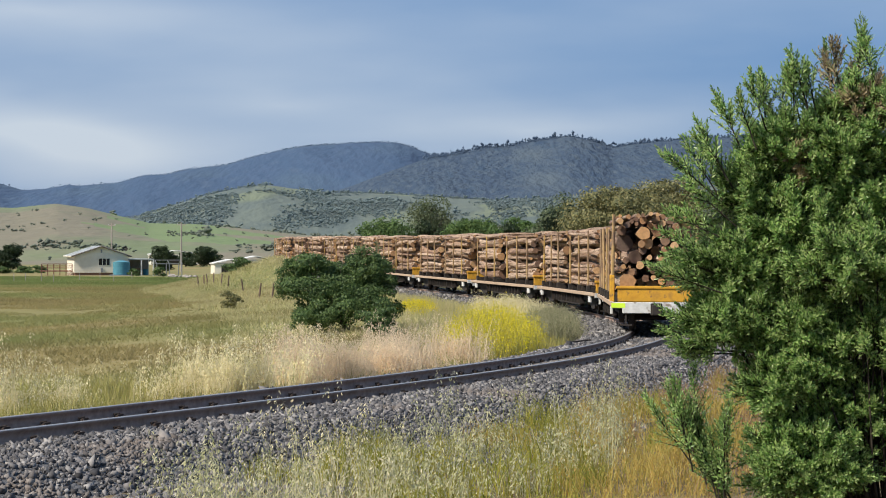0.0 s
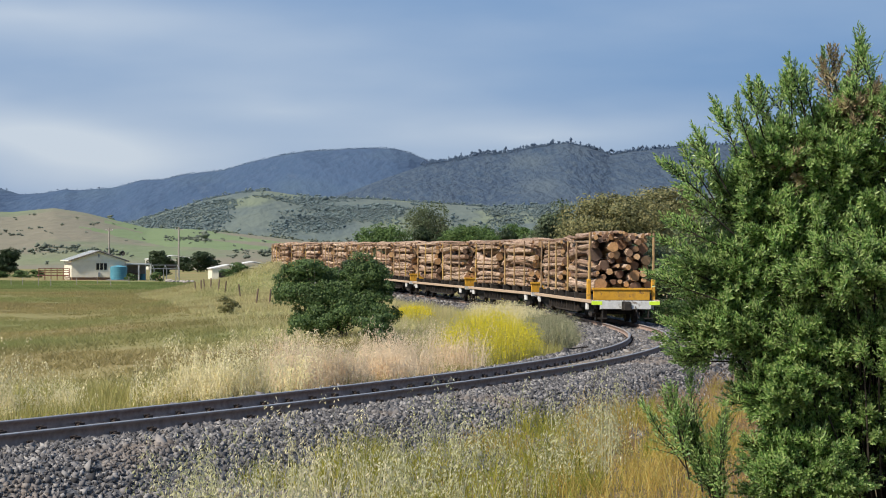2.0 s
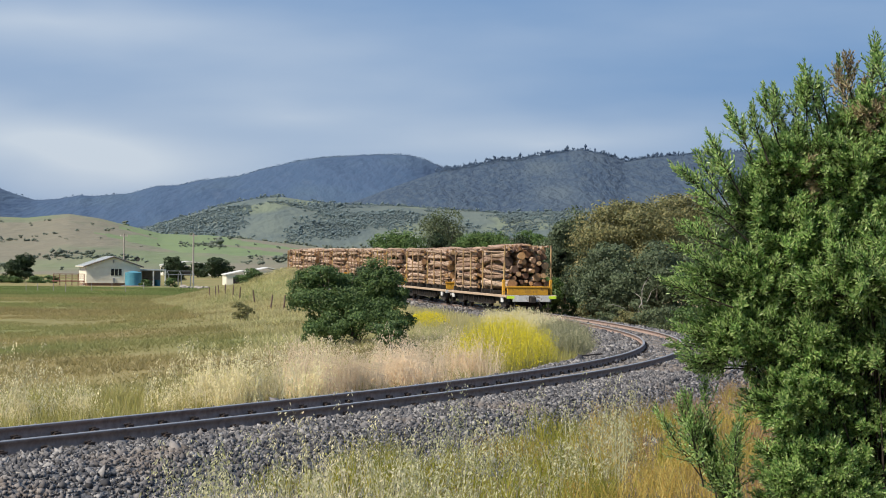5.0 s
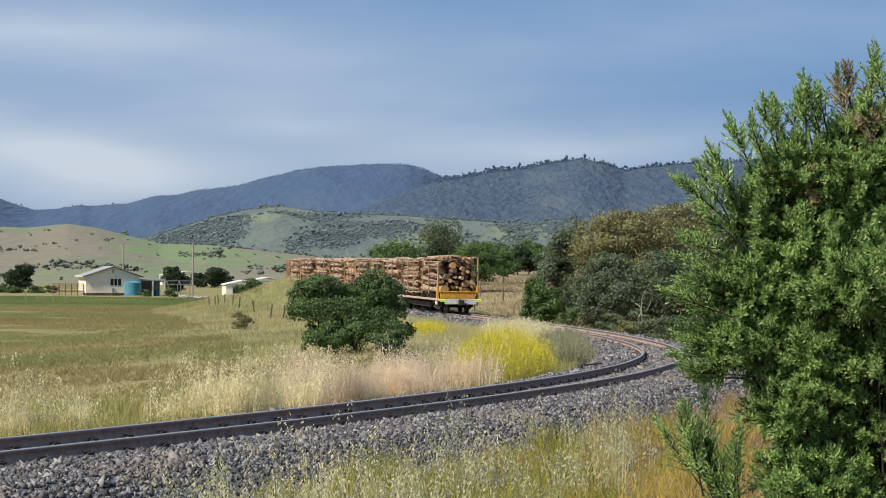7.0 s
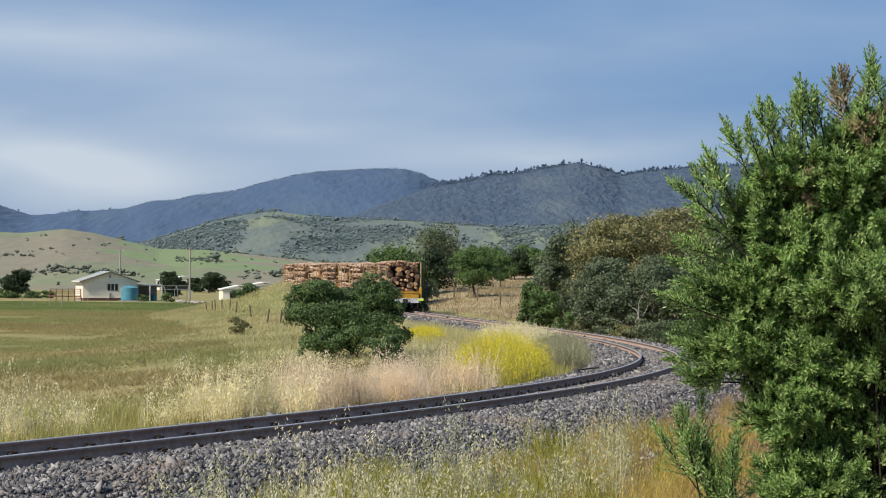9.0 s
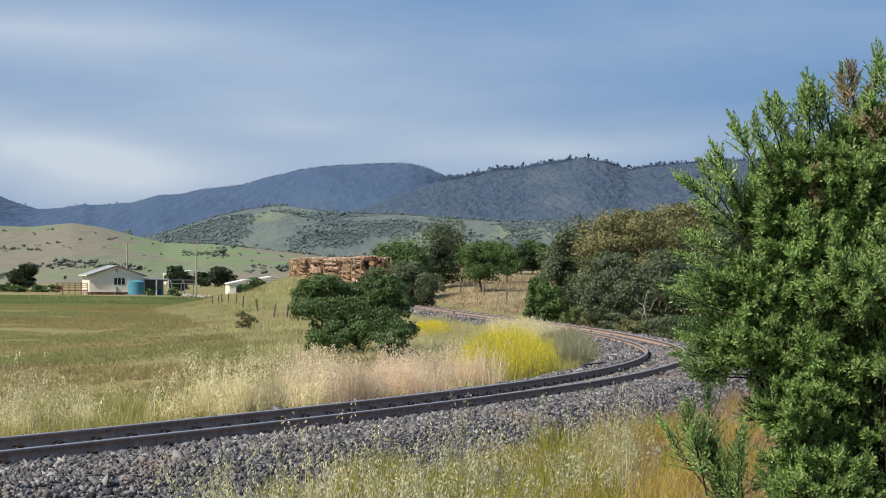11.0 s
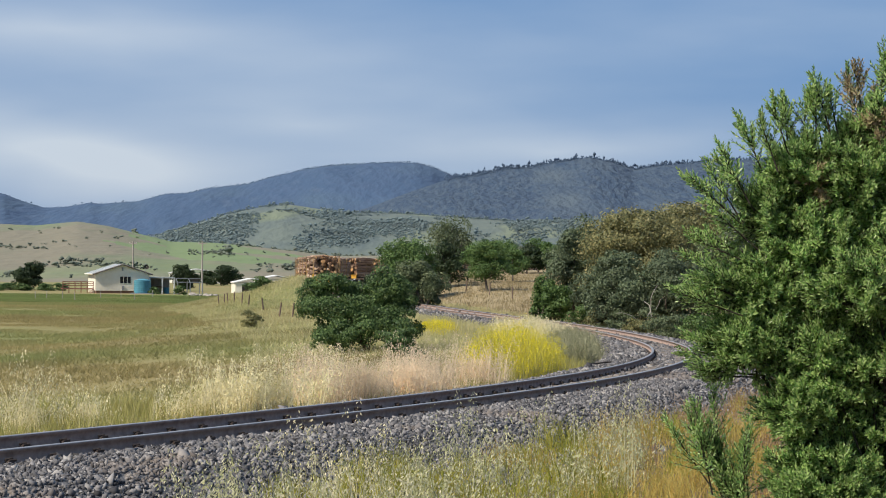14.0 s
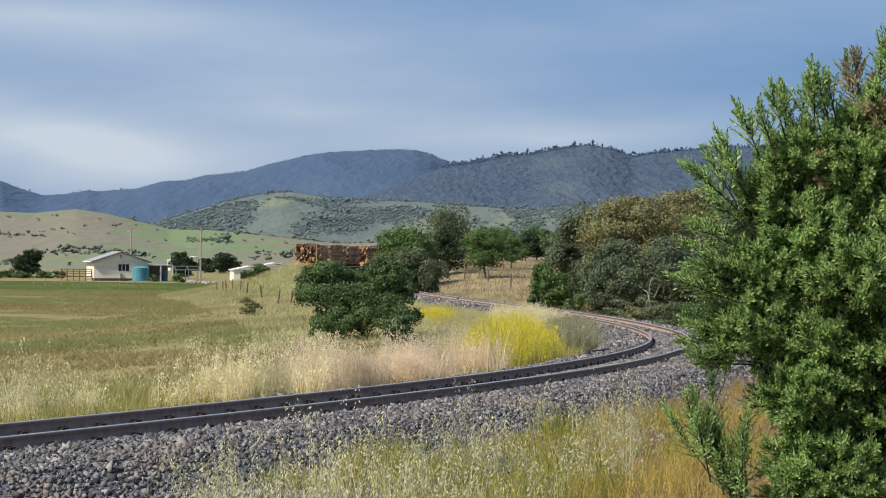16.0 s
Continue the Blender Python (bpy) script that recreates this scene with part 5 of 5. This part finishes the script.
        for ya in (-0.85, 0.85):
            bm = bmesh.new()
            rod(bm, (-0.75, 0, 0), (0.75, 0, 0), 0.06, n=8)
            for x in (-0.57, 0.57):
                rod(bm, (x - 0.06, 0, 0), (x + 0.06, 0, 0), 0.37, n=20)
                s = -0.045 if x > 0 else 0.045
                rod(bm, (x + s * 1.4, 0, 0), (x + s * 1.9, 0, 0), 0.395, n=20)
                for a in range(4):
                    box(bm, (x - 0.075, -0.03 + 0.2 * math.cos(a * 1.571), -0.03 + 0.2 * math.sin(a * 1.571)), (x + 0.075, 0.03 + 0.2 * math.cos(a * 1.571), 0.03 + 0.2 * math.sin(a * 1.571)))
            ws = part("wheelset", bm, M["wheel"], bogie)
            ws.location = (0, ya, 0.372)
    # two stacks with four stakes a side
    for b, (y0, y1) in enumerate(((-h + 0.75, -0.7), (0.75, h - 0.75))):
        yc, ln = (y0 + y1) / 2, y1 - y0
        end_stack = tail and b == 0
        for n_st, y in enumerate((y0 + ln * (0.02 if end_stack else 0.13), y0 + ln * 0.5, y1 - ln * 0.13)):
            tall_end = end_stack and n_st == 0
            part("bolster_beam", boxes(((-1.1, y - 0.09, DECK), (1.1, y + 0.09, DECK + 0.2)), bevel=0.015), M["under"], wagon, "grimy cross bearer")
            for x in (-1.17, 1.17):
                lean = r.normal(0, 0.02)
                bm = bmesh.new()
                rod(bm, (x, y, DECK + 0.1), (x + lean, y + r.normal(0, 0.03), DECK + (2.42 if tall_end else 2.16 + r.normal(0, 0.05))), 0.055 if tall_end else 0.04, 0.045 if tall_end else 0.032, 8)
                st = part("stake", bm, M["stake"], wagon, "worn yellow steel stake")
                part("stake_socket", boxes(((x - 0.07, y - 0.08, DECK - 0.05), (x + 0.07, y + 0.08, DECK + (0.75 if tall_end else 0.26))), bevel=0.02), M["yellow"] if tall_end else M["under"], st)
        for k, (x, z, rad) in enumerate(pile(seed * 10 + b, 1.09, 2.16 if end_stack else 2.04)):
            L = (ln + 0.1) * r.uniform(0.82, 1.0)
            flip = math.pi if r.random() < 0.5 else 0
            ym = yc + r.normal(0, 0.27)
            if z < 0.6:
                ym = max(ym, y0 + L / 2 + 0.1)
            m = Matrix.LocRotScale((x, ym, DECK + 0.2 + z), Euler((r.normal(0, 0.014), r.uniform(0, 6.28), flip + r.normal(0, 0.02))), (rad, L, rad))
            child("log", LOGS[int(r.integers(0, 8))], wagon, m)
    return wagon


def rear_at(t):
    """Where the train's tail is along the line."""
    return 31.4 + 7.18 * t + 0.0736 * t * t


def wagon_pose(s_mid):
    a, b = on_track(s_mid - BOGIE), on_track(s_mid + BOGIE)
    d = b - a
    q = d.to_track_quat("Y", "Z")
    return Matrix.LocRotScale((a + b) / 2, q, None)


first, second, third = build_wagon(3, True), build_wagon(4), build_wagon(5)
WAGONS = [first, second, third]
for k in range(11):
    WAGONS.append(copy_thing((second, third)[k % 2], Matrix()))
tagged(first, "last flat wagon of the train, stacked with pine logs")


# ---- homestead and farm yard ----
def build_house():
    x, y = view_xy(214, 273)
    z = gz(x, y)
    hs = thing("farmhouse", Matrix.Translation((x, y, z - 0.05)) @ Matrix.Rotation(radians(17), 4, "Z"), "small cream weatherboard farmhouse with a pale iron gable roof", "house")
    w, dp, fl, ev, ap = 4.0, 10.5, 0.45, 2.95, 4.35
    part("footing", boxes(((-w + 0.06, 0.06, -0.4), (w - 0.06, dp - 0.06, fl))), M["brick"], hs, "brown brick footing")
    bm = bmesh.new()
    prof = [(-w, fl), (w, fl), (w, ev), (0, ap), (-w, ev)]
    rings = [[bm.verts.new((a, yy, b)) for a, b in prof] for yy in (0, dp)]
    bm.faces.new(rings[0])
    bm.faces.new(list(reversed(rings[1])))
    for i in range(5):
        i2 = (i + 1) % 5
        bm.faces.new((rings[0][i2], rings[0][i], rings[1][i], rings[1][i2]))
    bmesh.ops.recalc_face_normals(bm, faces=bm.faces)
    part("wall", bm, M["wall"], hs, "cream weatherboard walls")
    for k in range(14):
        zz = fl + 0.18 * k
        part("weatherboard", boxes(((-w - 0.02, -0.03, zz), (w + 0.02, 0.0, zz + 0.16))), M["wall"], hs)
    for sgn in (-1, 1):
        bm = bmesh.new()
        n = 36
        for k in range(n):
            a, b = -0.5 + (dp + 1.0) * k / n, -0.5 + (dp + 1.0) * (k + 0.75) / n
            q = [bm.verts.new(p) for p in ((0, a, ap + 0.16), (sgn * (w + 0.5), a, ev + 0.02), (sgn * (w + 0.5), b, ev + 0.02), (0, b, ap + 0.16))]
            bm.faces.new(q)
        for k in range(n):
            a, b = -0.5 + (dp + 1.0) * (k + 0.75) / n, -0.5 + (dp + 1.0) * (k + 1) / n
            q = [bm.verts.new(p) for p in ((0, a, ap + 0.12), (sgn * (w + 0.5), a, ev - 0.02), (sgn * (w + 0.5), b, ev - 0.02), (0, b, ap + 0.12))]
            bm.faces.new(q)
        part("roof", bm, M["roof"], hs, "pale corrugated iron roof")
        bm = bmesh.new()
        rod(bm, (0, -0.5, ap + 0.06), (sgn * (w + 0.5), -0.5, ev - 0.06), 0.1, n=4)
        part("bargeboard", bm, M["trim"], hs, "brown bargeboard")
        bm = bmesh.new()
        rod(bm, (sgn * (w + 0.52), -0.5, ev - 0.06), (sgn * (w + 0.52), dp + 0.5, ev - 0.06), 0.08, n=6)
        part("gutter", bm, M["wall"], hs)
    part("picture_rail", boxes(((-w, -0.05, ev - 0.12), (w, 0.0, ev + 0.02))), M["wall"], hs)
    win = part("window", boxes(((-0.45, -0.07, 1.5), (1.3, -0.02, 2.65))), M["wall"], hs, "three-light window")
    for k in range(3):
        part("pane", boxes(((-0.36 + k * 0.56, -0.09, 1.58), (0.1 + k * 0.56, -0.06, 2.57))), M["glass"], win)
    part("gable_vent", boxes(((-0.12, -0.06, 3.45), (0.12, 0.0, 3.95))), M["grey_metal"], hs)
    part("meter_box", boxes(((-0.1, -0.2, 0.5), (0.2, -0.02, 1.2))), M["grey_metal"], hs)
    # tank
    R = Matrix.Rotation(radians(17), 4, "Z")
    o = Vector((x, y, z))
    p = o + (R @ Vector((2.75, -1.9, 0)))
    tank = thing("water_tank", Matrix.Translation((p.x, p.y, z)), "round teal rainwater tank beside the house", "water tank")
    bm = bmesh.new()
    rod(bm, (0, 0, 0.1), (0, 0, 2.0), 1.25, n=28)
    part("shell", bm, M["tank"], tank)
    for k in range(6):
        part("hoop", rod(bmesh.new(), (0, 0, 0.2 + k * 0.3), (0, 0, 0.28 + k * 0.3), 1.285, n=28), M["tank"], tank)
    bm = bmesh.new()
    rod(bm, (0, 0, 2.0), (0, 0, 2.25), 1.28, 0.3, 28)
    part("lid", bm, M["tank"], tank)
    part("base", boxes(((-1.6, -1.6, -0.3), (1.6, 1.6, 0.1))), M["grey_metal"], tank)
    # deck
    p = o + (R @ Vector((-6.4, 3.2, 0)))
    deck = thing("timber_deck", Matrix.Translation((p.x, p.y, z)) @ R, "red-brown timber deck with railings beside the house", "deck")
    part("platform", boxes(((-2.3, -1.5, 0.55), (2.3, 1.5, 0.7))), M["red_timber"], deck)
    for a in np.linspace(-2.25, 2.25, 6):
        part("post", boxes(((a - 0.06, -1.5, -0.3), (a + 0.06, -1.38, 1.7))), M["red_timber"], deck)
    for zz in (1.05, 1.35, 1.65):
        part("railing", boxes(((-2.3, -1.5, zz), (2.3, -1.42, zz + 0.1))), M["red_timber"], deck)
    for k in range(3):
        part("step", boxes(((1.5, -1.8 - 0.3 * k, 0.36 - 0.18 * k), (2.3, -1.5 - 0.3 * k, 0.42 - 0.18 * k))), M["wall"], deck)
    # dish
    p = o + (R @ Vector((3.6, 1.5, 0)))
    dish = thing("satellite_dish", Matrix.Translation((p.x, p.y, z + 2.9)), "dark mesh satellite dish on the roof", "satellite dish")
    bm = bmesh.new()
    rod(bm, (0, 0, 0), (0, 0, 1.0), 0.04, n=6)
    part("mast", bm, M["grey_metal"], dish)
    bm = bmesh.new()
    bmesh.ops.create_cone(bm, cap_ends=False, segments=20, radius1=0.1, radius2=0.36, depth=0.12, matrix=Matrix.Translation((0.2, -0.1, 1.1)) @ Matrix.Rotation(radians(70), 4, "X") @ Matrix.Rotation(radians(20), 4, "Y"))
    bmesh.ops.create_circle(bm, cap_ends=True, segments=20, radius=0.1, matrix=Matrix.Translation((0.2, 0.02, 1.06)) @ Matrix.Rotation(radians(70), 4, "X"))
    part("reflector_dish", bm, M["dark"], dish)
    # carport
    p = o + (R @ Vector((7.0, 2.5, 0)))
    cp = thing("carport", Matrix.Translation((p.x, p.y, z)) @ R, "lean-to carport with a white flat roof", "carport")
    part("roof", boxes(((-3.0, -2.6, 2.3), (0.9, 3.2, 2.5))), M["roof"], cp, "white iron roof")
    for a, b in ((-2.9, -2.5), (-1.0, -2.5), (0.8, -2.5), (0.8, 3.0)):
        part("post", boxes(((a - 0.09, b - 0.09, -0.3), (a + 0.09, b + 0.09, 2.3))), M["white"], cp)
    part("back_wall", boxes(((-2.9, 2.9, -0.3), (0.8, 3.05, 2.3))), M["pole"], cp)
    part("stored_crate", boxes(((-2.2, -0.5, -0.3), (-0.8, 1.0, 1.1)), bevel=0.05), M["timber"], cp)
    part("stored_drum", rod(bmesh.new(), (0.0, 0, -0.3), (0.0, 0, 0.9), 0.4, n=14), M["tank"], cp)
    # pergola frame
    p = o + (R @ Vector((9.9, -0.6, 0)))
    pg = thing("pergola", Matrix.Translation((p.x, p.y, z)) @ R, "bare grey pergola frame in the yard", "pergola")
    for a in (-1.9, 0.0, 1.9):
        for b in (-1.5, 1.5):
            part("post", boxes(((a - 0.06, b - 0.06, -0.3), (a + 0.06, b + 0.06, 1.7))), M["grey_metal"], pg)
        bm = bmesh.new()
        rod(bm, (a, -1.5, 1.7), (a, 0, 2.25), 0.05, n=5)
        rod(bm, (a, 1.5, 1.7), (a, 0, 2.25), 0.05, n=5)
        part("rafter", bm, M["grey_metal"], pg)
    for b, zz in ((-1.5, 1.7), (0, 2.25), (1.5, 1.7)):
        part("purlin", boxes(((-2.0, b - 0.05, zz), (2.0, b + 0.05, zz + 0.1))), M["grey_metal"], pg)


build_house()


def build_yard():
    for px, d, w, dp, h, lab in ((440, 292, 5.4, 5, 2.3, "white tin shed with open side"), (484, 330, 7.0, 6, 2.6, "long low white-roofed shed"), (345, 420, 12.0, 7, 3.2, "distant farm shed with a pale roof"), (600 - 175, 300, 1.4, 1.2, 1.3, "white farm trailer box")):
        x, y = view_xy(px, d)
        sh = thing("farm_shed", Matrix.Translation((x, y, gz(x, y) - 0.05)) @ Matrix.Rotation(radians(14), 4, "Z"), lab, "shed", "sheds round the yard")
        part("wall", boxes(((-w / 2, -dp / 2, -0.2), (w / 2, dp / 2, h * 0.75))), M["wall"], sh)
        bm = bmesh.new()
        prof = [(-w / 2 - 0.2, h * 0.72), (0, h), (w / 2 + 0.2, h * 0.72), (w / 2 + 0.2, h * 0.78), (0, h * 1.06), (-w / 2 - 0.2, h * 0.78)]
        rings = [[bm.verts.new((a, yy, b)) for a, b in prof] for yy in (-dp / 2 - 0.2, dp / 2 + 0.2)]
        bm.faces.new(rings[0])
        bm.faces.new(list(reversed(rings[1])))
        for i in range(6):
            bm.faces.new((rings[0][i], rings[1][i], rings[1][(i + 1) % 6], rings[0][(i + 1) % 6]))
        bmesh.ops.recalc_face_normals(bm, faces=bm.faces)
        part("roof", bm, M["white"], sh, "white iron roof")
        # the wall is closed; a dark panel paints the shade of an opening
        part("doorway", boxes(((-w * 0.3, -dp / 2 - 0.03, -0.1), (w * 0.12, -dp / 2 + 0.02, h * 0.6))), M["dark"], sh)
    for px, top, d in ((232, 404, 330), (355, 402, 310)):
        x, y = view_xy(px, d)
        z = gz(x, y)
        hgt = 2.0 + (447 - top) / LENS * d - z
        pl = thing("power_pole", Matrix.Translation((x, y, z - 0.2)), "grey timber power pole with a crossarm", "power pole", "power poles by the farm")
        bm = bmesh.new()
        rod(bm, (0, 0, 0), (0, 0, hgt), 0.17, 0.12, 8)
        part("pole", bm, M["pole"], pl)
        part("crossarm", boxes(((-0.7, -0.06, hgt - 0.5), (0.7, 0.06, hgt - 0.36))), M["pole"], pl)
        for a in (-0.6, 0, 0.6):
            bm = bmesh.new()
            rod(bm, (a, 0, hgt - 0.36), (a, 0, hgt - 0.16), 0.04, 0.03, 6)
            part("insulator", bm, M["white"], pl)


build_yard()


def build_rubble():
    """Pale broken stones lying in the farm yard."""
    rr = random.Random(31)
    for px, d, q in ((338, 262, 0.42), (346, 259, 0.3), (353, 263, 0.26), (362, 258, 0.36), (371, 261, 0.3), (379, 264, 0.24), (366, 255, 0.22)):
        x, y = view_xy(px, d)
        rock = thing("yard_stone", Matrix.Translation((x, y, gz(x, y))) @ Matrix.Rotation(rr.uniform(0, 6.28), 4, "Z"), "pale broken stone lying in the farm yard", "stone", "stones in the farm yard")
        bm = bmesh.new()
        bmesh.ops.create_icosphere(bm, subdivisions=2, radius=q)
        for v in bm.verts:
            v.co *= rr.uniform(0.8, 1.12)
            v.co.x *= 1.5
            v.co.z = v.co.z * 0.8 + q * 0.45
        part("block", bm, M["pole"], rock)


build_rubble()


def fence_post(x, y, h, lean, mat="timber", label="weathered split timber fence post", sink=0.15, rad=0.06):
    r1 = random.Random(int(x * 100) + int(y * 7))
    post = thing("fence_post", Matrix.Translation((x, y, gz(x, y) - sink)) @ Euler((radians(r1.uniform(-lean, lean)), radians(r1.uniform(-lean, lean)), 0)).to_matrix().to_4x4(), label, "fence post", "fence posts")
    bm = bmesh.new()
    rod(bm, (0, 0, 0), (0, 0, h + sink), rad, rad * 0.85, 7)
    part("post", bm, M[mat], post)
    return post


def build_fences():
    for px, d in ((492, 112), (537, 107), (465, 124), (437, 136), (425, 140), (412, 146), (402, 150), (515, 110), (563, 103), (385, 160), (395, 152)):
        x, y = view_xy(px, d)
        fence_post(x, y, 0.95, 9)
    for s in np.arange(66, 150, 8.5):
        p = beside(float(s), 9.5)
        fence_post(p.x, p.y, 0.95, 4)
    for px, d in ((108, 225), (130, 220), (176, 235), (212, 240), (236, 228), (268, 245), (80, 230), (60, 228)):
        x, y = view_xy(px, d)
        fence_post(x, y, 1.0, 3, "pole", "pale grey garden fence post", 0.15, 0.05)


build_fences()


# ---- what moves ----
def motions():
    times = [k * 0.25 for k in range(65)]
    spin_times = [k / 30 for k in range(481)]
    for i, wagon in enumerate(WAGONS):
        mid = lambda t: rear_at(t) + (i + 0.5) * PITCH - 0.45
        walk(wagon, [(t, wagon_pose(mid(t))) for t in times])
        for bogie in [c for c in wagon.children if c.name.startswith("bogie")]:
            sgn = 1 if bogie.location.y > 0 else -1
            rows = []
            for t in times:
                s = mid(t)
                body = wagon_pose(s).to_euler("XYZ").z + math.pi / 2
                turn = heading(s + sgn * BOGIE) - body
                turn = (turn + math.pi) % (2 * math.pi) - math.pi
                rows.append((t, pose(0, sgn * BOGIE, 0, 0, 0, math.degrees(turn))))
            walk(bogie, rows)
            if i < 2:
                for ws in [c for c in bogie.children if c.name.startswith("wheelset")]:
                    ya = ws.location.y
                    walk(ws, [(t, Matrix.Translation((0, ya, 0.372)) @ Matrix.Rotation(-(rear_at(t) - 31.4) / 0.372, 4, "X")) for t in spin_times])


motions()
